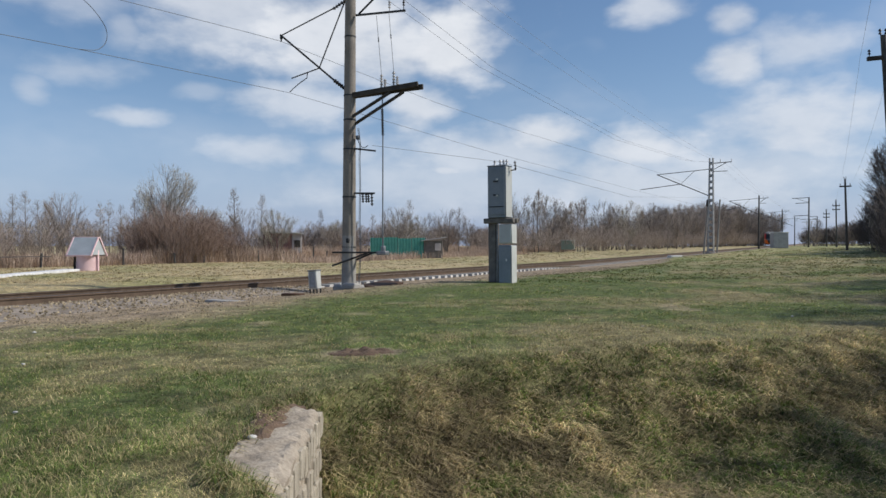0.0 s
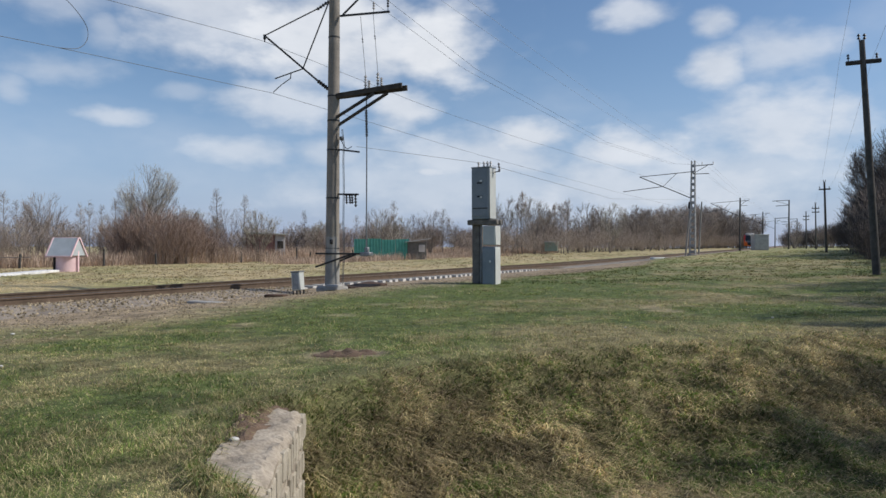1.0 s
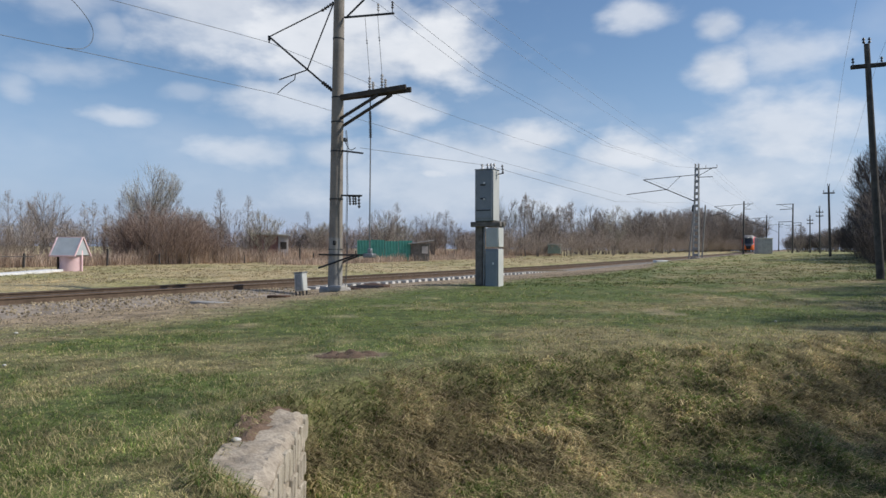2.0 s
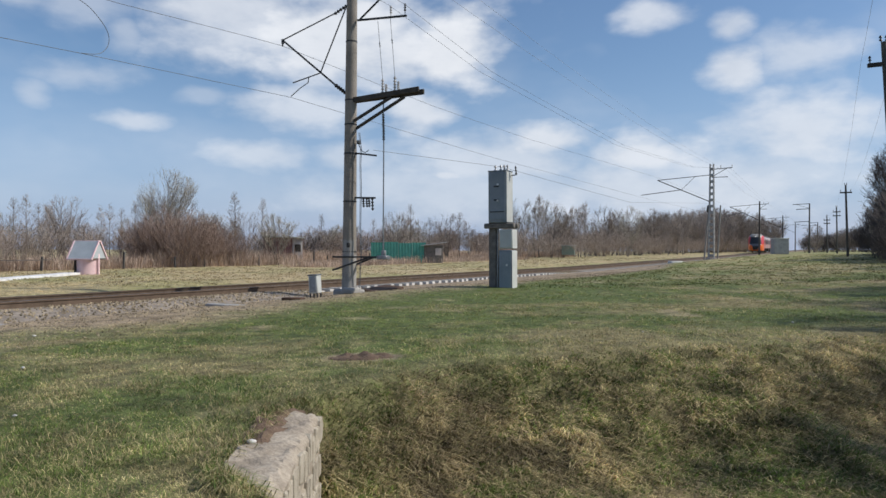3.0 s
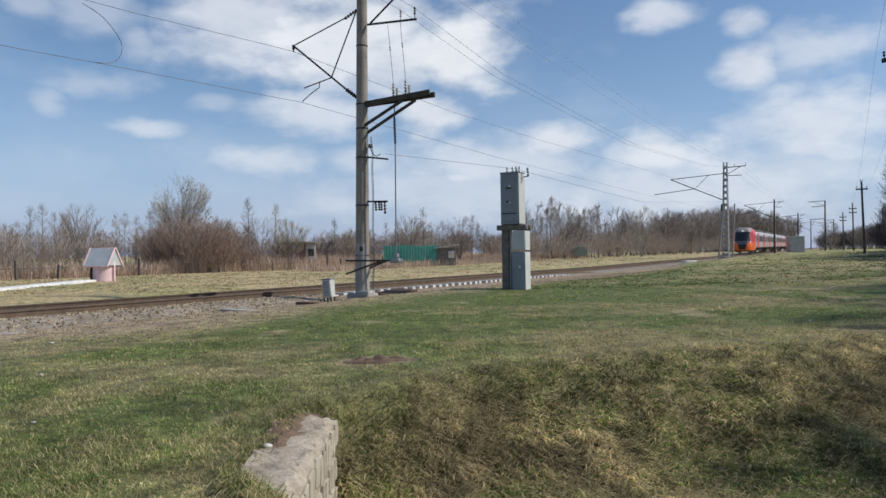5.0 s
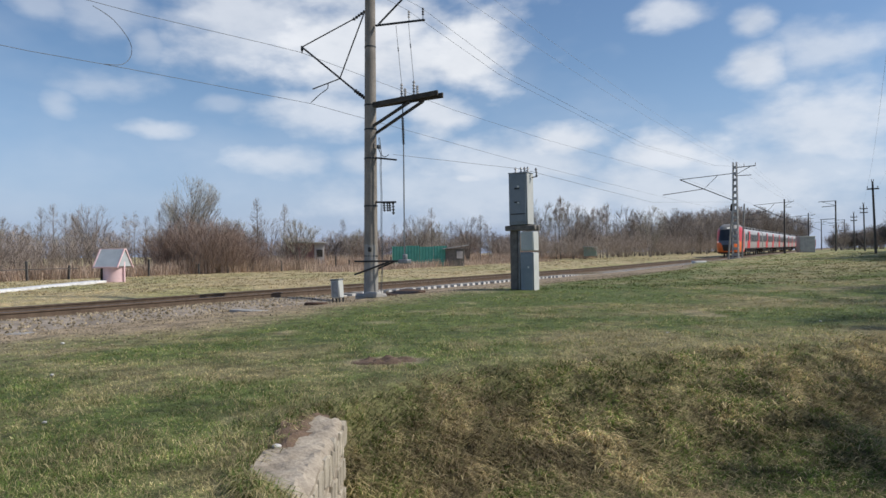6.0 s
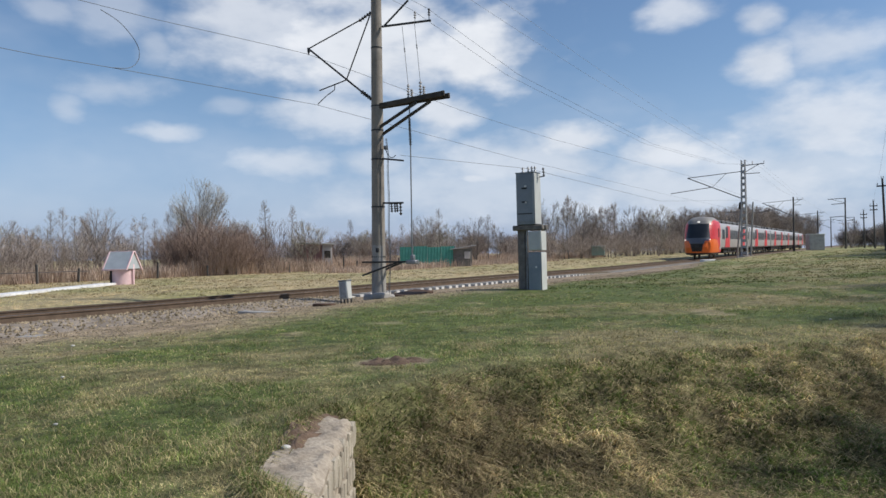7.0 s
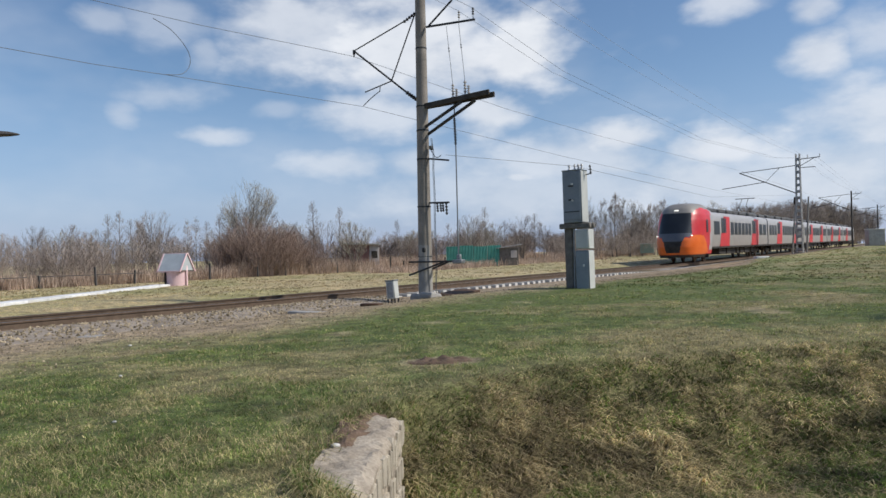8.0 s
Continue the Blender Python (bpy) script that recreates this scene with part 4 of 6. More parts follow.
def build_telegraph_pole(s, p, z0, tall, lean, arms, group="telegraph poles"):
    pole = thing("telegraph_pole", Matrix.Translation(at(s, p, z0)) @ pose(0, 0, 0, 0, lean, 0), "dark weathered wooden telegraph pole with cross-arm and insulators", "telegraph pole", group)
    bm = bmesh.new()
    rod(bm, (0, 0, -0.5), (0, 0, tall), 0.135, 0.09, sides=14)
    part("trunk", bm, M_GREYTIMBER, pole)
    for k in range(arms):
        z = tall - 0.75 - 0.6 * k
        bm = bmesh.new()
        bar(bm, (-0.55, 0.08, z), (0.55, -0.12, z), 0.12, 0.14)
        part("cross_arm", bm, M_TIMBER, pole)
        for x in (-0.5, 0.5):
            bm = bmesh.new()
            rod(bm, (x, 0.02, z), (x, 0.02, z + 0.16), 0.015, sides=6)
            ribbed(bm, (x, 0.02, z + 0.12), (x, 0.02, z + 0.30), 0.055, 2)
            part("insulator", bm, M_PORCELAIN if k else M_INSULATOR, pole)
    for x in (-0.10, 0.10):
        bm = bmesh.new()
        rod(bm, (x * 0.6, 0, tall - 0.1), (x, 0, tall + 0.12), 0.02, sides=6)
        ribbed(bm, (x, 0, tall + 0.02), (x, 0, tall + 0.22), 0.06, 2)
        part("top_insulator", bm, M_INSULATOR, pole)
    return pole


build_telegraph_pole(29.2, -1.85, 0.62, 8.0, -3.9, 1)
build_telegraph_pole(85.5, -0.95, 1.0, 7.3, -1.9, 1)
build_telegraph_pole(130.4, 0.0, 1.1, 7.4, -1.0, 2)
build_telegraph_pole(150.0, 1.6, 1.2, 6.8, -0.6, 2)


# ---- the switch cabinet on posts ----
def build_cabinet():
    cab = thing("switch_cabinet", pose(1.86, 24.0, 0.22, 0, -0.4, -29), "tall slate grey electrical cabinet on a concrete post, leaning slightly", "electrical cabinet")
    bm = bmesh.new()
    box(bm, (-0.27, 0.10, 0.98), (0.26, 0.28, 2.6), 0.02)
    part("post", bm, M_GREYWOOD, cab, "dark weathered support post")
    bm = bmesh.new()
    box(bm, (0.02, -0.10, 2.09), (1.06, 0.16, 0.17), 0.025)
    box(bm, (0.02, 0.20, 2.09), (1.06, 0.16, 0.17), 0.025)
    for x in (-0.26, 0.26):
        box(bm, (x, 0.05, 2.09), (0.10, 0.22, 0.12), 0.01)
    part("cross_beam", bm, M_GREYWOOD, cab, "grey weathered pair of cross-beams")
    bm = bmesh.new()
    box(bm, (0.0, 0.02, 3.02), (0.64, 0.50, 1.66), 0.015)
    upper = part("upper_cabinet", bm, M_CABINET, cab, "slate grey upper cabinet")
    bm = bmesh.new()
    box(bm, (0.0, -0.242, 3.03), (0.56, 0.022, 1.50), 0.006)
    part("door", bm, M_CABINET, upper, smooth=False)
    bm = bmesh.new()
    box(bm, (0.325, 0.02, 3.02), (0.012, 0.47, 1.62), 0.003)
    part("side_panel", bm, M_CABINET_PALE, upper, "pale grey side panel")
    for z in (2.54, 2.92, 3.36):
        bm = bmesh.new()
        box(bm, (-0.02 if z > 2.6 else 0, -0.258, z), (0.18 if z > 2.6 else 0.5, 0.02, 0.05 if z > 2.6 else 0.03), 0.005)
        part("handle" if z > 2.6 else "vent_slot", bm, M_STEEL, upper, "dark hinged handle" if z > 2.6 else "")
    for z in (2.90, 3.42):
        bm = bmesh.new()
        box(bm, (0.03, -0.265, z), (0.07, 0.02, 0.06), 0.005)
        part("badge", bm, M_WHITEWASH, upper, "small pale badge")
    bm = bmesh.new()
    box(bm, (0.0, 0.02, 3.865), (0.67, 0.53, 0.035), 0.012)
    part("cap", bm, M_CABINET, upper)
    bm = bmesh.new()
    box(bm, (0.26, 0.06, 1.66), (0.46, 0.40, 0.62), 0.015)
    meter = part("meter_box", bm, M_CABINET_PALE, cab, "pale grey meter box")
    bm = bmesh.new()
    box(bm, (0.26, -0.145, 1.66), (0.40, 0.02, 0.55), 0.005)
    part("meter_door", bm, M_CABINET_PALE, meter, smooth=False)
    bm = bmesh.new()
    box(bm, (0.24, 0.06, 0.62), (0.46, 0.42, 1.36), 0.015)
    low = part("lower_cabinet", bm, M_CABINET, cab, "slate grey lower cabinet")
    bm = bmesh.new()
    box(bm, (0.24, -0.156, 0.62), (0.39, 0.02, 1.24), 0.005)
    part("lower_door", bm, M_CABINET, low, smooth=False)
    bm = bmesh.new()
    box(bm, (0.30, -0.172, 0.82), (0.05, 0.02, 0.07), 0.005)
    part("lock", bm, M_WHITEWASH, low)
    bm = bmesh.new()
    box(bm, (0.476, 0.06, 0.62), (0.012, 0.40, 1.32), 0.003)
    part("side_panel", bm, M_CABINET_PALE, low, "pale grey side panel")
    bm = bmesh.new()
    rod(bm, (-0.09, -0.04, 0.0), (-0.06, -0.04, 2.0), 0.022, sides=8)
    part("conduit", bm, M_GALV, cab, "pale cable conduit")
    for x in (-0.24, 0.0, 0.16, 0.30):
        bm = bmesh.new()
        ribbed(bm, (x * 0.8, 0.05, 3.88), (x * 0.8, 0.05, 4.08), 0.05, 2)
        part("insulator", bm, M_PORCELAIN, cab)
    bm = bmesh.new()
    rod(bm, (0.35, 0.1, 3.72), (0.55, 0.1, 3.74), 0.018, sides=6)
    ribbed(bm, (0.53, 0.1, 3.74), (0.50, 0.1, 4.02), 0.045, 3)
    part("side_insulator", bm, M_INSULATOR, cab)


build_cabinet()


def build_relay_box():
    b = thing("relay_box", pose(-3.51, 20.3, 0.20, 0, -4, -22), "small pale grey metal relay box on legs beside the ballast", "relay box")
    bm = bmesh.new()
    box(bm, (0, 0, 0.36), (0.27, 0.24, 0.50), 0.02)
    body = part("body", bm, M_CABINET_PALE, b)
    bm = bmesh.new()
    box(bm, (0, 0, 0.62), (0.30, 0.27, 0.04), 0.012)
    part("lid", bm, M_GALV, b)
    bm = bmesh.new()
    box(bm, (0.0, -0.126, 0.36), (0.19, 0.014, 0.42), 0.004)
    part("door", bm, M_GALV, body, smooth=False)
    for x in (-0.11, 0.11):
        for y in (-0.09, 0.09):
            bm = bmesh.new()
            bar(bm, (x, y, -0.12), (x, y, 0.14), 0.035, 0.035)
            part("leg", bm, M_STEEL, b)
    # a dark plate beside it, standing in for the box's shadow
    c = thing("cable_cover", pose(-3.95, 19.4, 0.20, 0, 0, -12), "dark plate standing in for the relay box's shadow on the soil", "cable cover")
    bm = bmesh.new()
    box(bm, (0, 0, 0.02), (0.55, 0.3, 0.07), 0.02)
    part("plate", bm, M_RUST, c)
    d = thing("cable_cover", Matrix.Translation(at(20.6, 13.3, 0.14)) @ pose(0, 0, 0, 4, 3, TURN), "dark rusty switch cover beside the sleeper ends", "cable cover")
    bm = bmesh.new()
    box(bm, (0, 0, 0.06), (0.8, 1.5, 0.12), 0.03)
    part("plate", bm, M_RUST, d)
    e = thing("concrete_slab", pose(-5.3, 18.0, 0.155, 0, 1, -16), "cracked flat concrete slab sunk in the soil", "concrete slab")
    bm = bmesh.new()
    box(bm, (0, 0, -0.02), (1.0, 0.3, 0.08), 0.02)
    part("slab", bm, M_CONCRETE, e)
    e = thing("concrete_slab", pose(-8.1, 13.6, 0.09, 0, 1, 8), "grey worn slab sunk in the soil", "concrete slab")
    bm = bmesh.new()
    box(bm, (0, 0, -0.02), (0.9, 0.5, 0.06), 0.02)
    part("slab", bm, M_CONCRETE, e)
    g = thing("concrete_block", pose(17.3, 55.0, 0.55, 0, 0, 10), "pale concrete culvert block in the grass", "concrete block")
    bm = bmesh.new()
    box(bm, (0, 0, 0.05), (0.95, 0.6, 0.36), 0.04)
    part("block", bm, M_WHITEWASH, g)


build_relay_box()


M_EARTH = material("turned soil", (0.085, 0.055, 0.035), (0.21, 0.14, 0.095), 9.0, 0.95, bump=0.9, fine=50, bump_distance=0.03)


def build_soil_heap():
    heap = thing("soil_heap", pose(-1.02, 9.42, float(land(-1.02, 9.42)) - 0.02, 0, 0, 8), "low heap of dark reddish-brown soil in the turf", "soil heap")
    bm = bmesh.new()
    n = 26
    rows = []
    for i in range(n):
        row = []
        for j in range(n):
            x, y = (i / (n - 1) - 0.5) * 0.95, (j / (n - 1) - 0.5) * 0.62
            fall = max(0, 1 - (x / 0.47) ** 2 - (y / 0.30) ** 2)
            z = 0.085 * fall ** 0.6 * (0.6 + 0.9 * noise.noise((x * 7, y * 7, 3))) + 0.03 * fall * noise.noise((x * 22, y * 22, 5)) - 0.04 * (fall == 0)
            row.append(bm.verts.new((x, y, z)))
        rows.append(row)
    for i in range(n - 1):
        for j in range(n - 1):
            bm.faces.new((rows[i][j], rows[i + 1][j], rows[i + 1][j + 1], rows[i][j + 1]))
    part("soil", bm, M_EARTH, heap)


build_soil_heap()


# ---- the well and its white path ----
def build_well():
    well = thing("well", pose(-17.15, 35.4, 0.24, 0, 0, -12), "pink painted well ring under a small pitched grey roof", "well")
    m_pink = material("faded pink paint", (0.66, 0.44, 0.45), (0.78, 0.57, 0.57), 3.0, 0.85, bump=0.2, fine=25)
    m_tin = material("dull roofing sheet", (0.36, 0.39, 0.40), (0.48, 0.51, 0.52), 3.0, 0.6, 0.1, bump=0.2)
    bm = bmesh.new()
    rod(bm, (0.1, 0, -0.1), (0.1, 0, 0.92), 0.50, sides=32)
    part("ring", bm, m_pink, well, "pink painted concrete ring")
    for x in (-0.60, 0.66):
        bm = bmesh.new()
        bar(bm, (x, 0, -0.1), (x, 0, 1.05), 0.09, 0.09)
        part("post", bm, M_TIMBER if x < 0 else m_pink, well)
    rise = math.atan2(0.86, 0.52)
    for side in (-1, 1):
        bm = bmesh.new()
        box(bm, (0.05, side * 0.30, 1.22), (1.30, 1.02, 0.035), 0.006, Matrix.Rotation(-side * rise, 4, "X"))
        roof = part("roof", bm, m_tin, well, "dull grey roof slope")
        for x in (-0.62, 0.72):
            bm = bmesh.new()
            box(bm, (x, side * 0.31, 1.22), (0.07, 1.06, 0.065), 0.008, Matrix.Rotation(-side * rise, 4, "X"))
            part("barge_board", bm, m_pink, well, "pale pink barge board")
        bm = bmesh.new()
        box(bm, (0.05, side * 0.585, 0.79), (1.36, 0.05, 0.07), 0.008)
        part("eaves_board", bm, m_pink, well)
    bm = bmesh.new()
    box(bm, (0.05, 0, 1.66), (1.40, 0.10, 0.05), 0.01)
    part("ridge", bm, m_pink, well)
    for x in (-0.58, 0.66):
        bm = bmesh.new()
        a = [bm.verts.new((x + d, y, z)) for d in (0, 0.03) for y, z in ((-0.52, 0.83), (0.52, 0.83), (0, 1.62))]
        bm.faces.new(a[:3])
        bm.faces.new(a[3:][::-1])
        for k in range(3):
            bm.faces.new((a[k], a[(k + 1) % 3], a[3 + (k + 1) % 3], a[3 + k]))
        part("gable", bm, m_tin, well)
    path = thing("white_path", pose(0, 0, 0), "whitewashed raised concrete path leading to the well", "path", kind="structure")
    a, b = Vector((-17.55, 34.9, 0.22)), Vector((-15.75, 18.2, 0.18))
    way = (b - a)
    count = 12
    for k in range(count):
        c = a + way * ((k + 0.5) / count)
        bm = bmesh.new()
        box(bm, c + Vector((0, 0, 0.05)), (0.72, way.length / count - 0.015, 0.28), 0.02, Matrix.Rotation(math.atan2(-way.x, way.y), 4, "Z"))
        part("slab", bm, M_WHITEWASH, path)


build_well()


# ---- culvert head wall with its stone face ----
def build_head_wall():
    wall = thing("culvert_head_wall", pose(-1.17, 5.2, 0.0, 0, 0, 2.6), "old rubble stone culvert head wall with a worn cement top", "head wall", kind="structure")
    bm = bmesh.new()
    nx, ny = 14, 64
    rows = []

    def crown(x, y):
        edge = min(1, (0.17 - x) / 0.07) if x > 0.10 else 1
        z = 0.115 + 0.035 * noise.noise((x * 3, y * 2.2, 1)) + 0.022 * noise.noise((x * 11, y * 9, 4)) + 0.016 * noise.noise((x * 34, y * 34, 4))
        return z - 0.09 * step(-0.35, -1.0, y) - (1 - edge) ** 2 * 0.05

    for i in range(nx):
        row = []
        for j in range(ny):
            x = -0.27 + 0.44 * i / (nx - 1)
            y0 = -1.0 + 1.25 * (0.17 - x) + 0.05 * noise.noise((x * 9, 0, 0))
            y = y0 + (1.14 - y0) * j / (ny - 1)
            z = crown(x, y) - 0.03 * (j > ny - 4) * (j - ny + 4)
            row.append(bm.verts.new((x + 0.03 * noise.noise((y * 3, 2, x)) * (i in (0, nx - 1)), y, z)))
        rows.append(row)
    for i in range(nx - 1):
        for j in range(ny - 1):
            bm.faces.new((rows[i][j], rows[i + 1][j], rows[i + 1][j + 1], rows[i][j + 1]))
    rim = [r[0] for r in rows] + rows[-1][1:] + [r[-1] for r in rows[-2::-1]] + rows[0][-2:0:-1]
    low = [bm.verts.new((v.co.x - (0.03 if v.co.x > 0.1 else 0), v.co.y, -1.25)) for v in rim]
    for k in range(len(rim)):
        bm.faces.new((rim[k - 1], rim[k], low[k], low[k - 1]))
    part("core", bm, M_MORTAR, wall, "worn pinkish grey cement top")
    # earth and dead leaves washed onto the top
    bm = bmesh.new()
    grid = []
    for i in range(12):
        grid.append([])
        for j in range(40):
            x, y = -0.285 + 0.33 * i / 11, -0.05 + 1.17 * j / 39
            lift = 0.022 + 0.03 * noise.noise((x * 12, y * 6, 7)) + 0.012 * noise.noise((x * 60, y * 60, 2)) - 0.05 * step(-0.14, 0.04, x - 0.10 * noise.noise((y * 5, 3, 1))) - 0.05 * step(0.25, -0.05, y)
            grid[-1].append(bm.verts.new((x, y, crown(x, y) + lift)))
    for i in range(11):
        for j in range(39):
            bm.faces.new((grid[i][j], grid[i + 1][j], grid[i + 1][j + 1], grid[i][j + 1]))
    part("earth_patch", bm, M_EARTH, wall, "brown earth and dead leaves on the wall top")
    # rubble stones in the face, proud of the mortar
    rng = random.Random(12)
    z = 0.06
    while z > -1.2:
        tall = rng.uniform(0.16, 0.34)
        y = -0.96 + rng.uniform(0, 0.06)
        while y < 1.1:
            wide = rng.uniform(0.09, 0.24)
            bm = bmesh.new()
            count = 8
            ring = []
            for k in range(count):
                a = 2 * math.pi * k / count + rng.uniform(-0.2, 0.2)
                ca, sa = math.cos(a), math.sin(a)
                ry = math.copysign(abs(ca) ** 0.38, ca) * wide * 0.49 * rng.uniform(0.85, 1.05)
                rz = math.copysign(abs(sa) ** 0.38, sa) * tall * 0.49 * rng.uniform(0.85, 1.05)
                ring.append((ry, rz))
            y2 = min(y + wide / 2, 1.08)
            shift = rng.uniform(-0.04, 0.04)
            back = [bm.verts.new((0.10, y2 + a, z - tall / 2 + b + shift)) for a, b in ring]
            front = [bm.verts.new((0.172 + rng.uniform(0, 0.012), y2 + a * 0.97, z - tall / 2 + b * 0.97 + shift)) for a, b in ring]
            cap = [bm.verts.new((0.179 + rng.uniform(0, 0.010), y2 + a * 0.86, z - tall / 2 + b * 0.88 + shift)) for a, b in ring]
            for u, w in ((back, front), (front, cap)):
                for k in range(count):
                    bm.faces.new((u[k - 1], u[k], w[k], w[k - 1]))
            bm.faces.new(cap)
            part("stone", bm, M_STONE, wall, smooth=False)
            y += wide + rng.uniform(0.008, 0.03)
        z -= tall + rng.uniform(0.0, 0.02)
    pebble = thing("white_pebble", pose(-1.37, 5.28, 0.13, 0, 0, 30), "small whitish stone lying on the wall top", "stone")
    bm = bmesh.new()
    bmesh.ops.create_icosphere(bm, subdivisions=2, radius=0.028)
    for v in bm.verts:
        v.co *= 1 + 0.25 * noise.noise(v.co * 30)
        v.co.z *= 0.6
        v.co.x *= 1.3
    part("stone", bm, M_SLEEPER, pebble)
    for x, y, size in ((6.35, 13.4, 0.7), (-4.9, 8.6, 0.8), (-3.6, 6.2, 0.6), (3.2, 11.8, 0.6), (-6.6, 11.9, 0.9)):
        other = copy_thing(pebble, pose(x, y, float(land(x, y)) + 0.03, 0, 0, x * 50))
        other["label"] = "small whitish scrap of stone in the grass"
        other.scale = (size,) * 3


build_head_wall()


# ---- sheds, fences and the relay hut ----
def build_sheds():
    m_green = material("faded green sheet", (0.06, 0.27, 0.21), (0.10, 0.36, 0.29), 2.0, 0.6, bump=0.1)
    m_redwood = material("red brown boards", (0.24, 0.12, 0.10), (0.36, 0.2, 0.17), 2.0, 0.8)
    m_pale = material("pale limewash", (0.42, 0.38, 0.36), (0.58, 0.54, 0.52), 2.0, 0.9)
    m_tin = material("old grey roof sheet", (0.32, 0.32, 0.32), (0.48, 0.48, 0.47), 2.0, 0.6, 0.2)
    fence = thing("sheet_fence", pose(-6.1, 62.0, 0.55, 0, 0, 4), "teal green corrugated sheet fence round a plot", "fence")
    for k in range(4):
        bm = bmesh.new()
        n = 18
        low, high = [], []
        for i in range(n + 1):
            x, y = k * 1.16 + 1.14 * i / n, 0.04 * (i % 2)
            low.append([bm.verts.new((x, y + d, -0.3)) for d in (0, 0.02)])
            high.append([bm.verts.new((x, y + d, 1.62 + 0.05 * math.sin(k * 2.1))) for d in (0, 0.02)])
        for i in range(n):
            for d in (0, 1):
                bm.faces.new((low[i][d], low[i + 1][d], high[i + 1][d], high[i][d]))
            bm.faces.new((high[i][0], high[i + 1][0], high[i + 1][1], high[i][1]))
        part("panel", bm, m_green, fence, smooth=False)
    shed = thing("shed", pose(-0.9, 63.0, 0.55, 0, 0, 6), "small weathered shed with a pale lean-to roof", "shed")
    bm = bmesh.new()
    box(bm, (0, 0, 0.6), (1.6, 1.4, 1.6), 0.02)
    part("wall", bm, M_GREYWOOD, shed)
    bm = bmesh.new()
    box(bm, (0.05, 0, 1.52), (2.2, 1.9, 0.06), 0.01, Matrix.Rotation(radians(-8), 4, "Y"))
    part("roof", bm, m_tin, shed)
    bm = bmesh.new()
    box(bm, (0.4, -0.715, 0.85), (0.5, 0.03, 0.6), 0.01)
    part("window", bm, m_pale, shed)
    hut = thing("shed", pose(-13.3, 61.6, 0.52, 0, 0, 12), "red brown garden shed with a pale gable end", "shed")
    bm = bmesh.new()
    box(bm, (-0.5, 0, 0.9), (2.3, 2.0, 2.2), 0.02)
    part("wall", bm, m_redwood, hut)
    bm = bmesh.new()
    box(bm, (1.06, -0.1, 0.9), (0.8, 2.0, 2.25), 0.02)
    part("porch", bm, m_pale, hut, "pale porch")
    bm = bmesh.new()
    box(bm, (1.08, -1.115, 1.15), (0.5, 0.03, 0.6), 0.01)
    part("window", bm, M_TIMBER, hut)
    bm = bmesh.new()
    box(bm, (0, -0.1, 2.08), (3.4, 2.6, 0.09), 0.01, Matrix.Rotation(radians(3), 4, "Y"))
    part("roof", bm, m_tin, hut)
    far = thing("shed", pose(16.6, 98.0, 0.7, 0, 0, -12), "pale green far-off shed among the bushes", "shed")
    bm = bmesh.new()
    box(bm, (0, 0, 0.9), (1.7, 1.4, 1.2), 0.02)
    part("wall", bm, material("pale green paint", (0.22, 0.30, 0.26), (0.3, 0.38, 0.33), 2.0, 0.8), far)
    bm = bmesh.new()
    box(bm, (0, 0, 1.55), (1.9, 1.7, 0.1), 0.02)
    part("roof", bm, m_tin, far)
    cabin = thing("relay_cabin", Matrix.Translation(at(137.0, 8.6, 1.0)) @ pose(0, 0, 0, 0, 0, -8), "pale grey sheet metal relay cabin beside the line", "cabin")
    bm = bmesh.new()
    box(bm, (0, 0, 1.35), (2.35, 2.2, 2.7), 0.03)
    body = part("wall", bm, m_tin, cabin)
    bm = bmesh.new()
    box(bm, (0, 0, 2.75), (2.5, 2.4, 0.12), 0.03)
    part("roof", bm, M_CABINET_PALE, cabin)
    bm = bmesh.new()
    box(bm, (0, 0, 0.02), (2.4, 2.25, 0.25), 0.02)
    part("plinth", bm, M_TIMBER, cabin)
    for k in range(6):
        bm = bmesh.new()
        box(bm, (-1.0 + 0.4 * k, -1.105, 1.4), (0.05, 0.03, 2.4), 0.008)
        part("rib", bm, m_tin, body)
    # old posts and rails before the bushes
    fence = thing("post_fence", pose(0, 0, 0), "broken old post and rail fence, grey and dark wood", "fence")
    rng = random.Random(8)
    for k in range(24):
        s, p = -4 + k * 2.9 + rng.uniform(-0.6, 0.6), 38.0 + rng.uniform(-0.5, 0.5)
        base = at(s, p)
        z = float(land(base.x, base.y))
        bm = bmesh.new()
        bar(bm, (base.x, base.y, z - 0.2), (base.x + rng.uniform(-0.06, 0.06), base.y, z + rng.uniform(0.65, 1.05)), 0.11, 0.11)
        part("post", bm, M_GREYTIMBER, fence)
        if s < 24:
            nxt = at(s + 2.9, 38.0)
            bm = bmesh.new()
            bar(bm, (base.x, base.y, z + 0.6), (nxt.x, nxt.y, z + 0.6), 0.03, 0.045)
            part("rail", bm, M_GREYTIMBER, fence)


build_sheds()


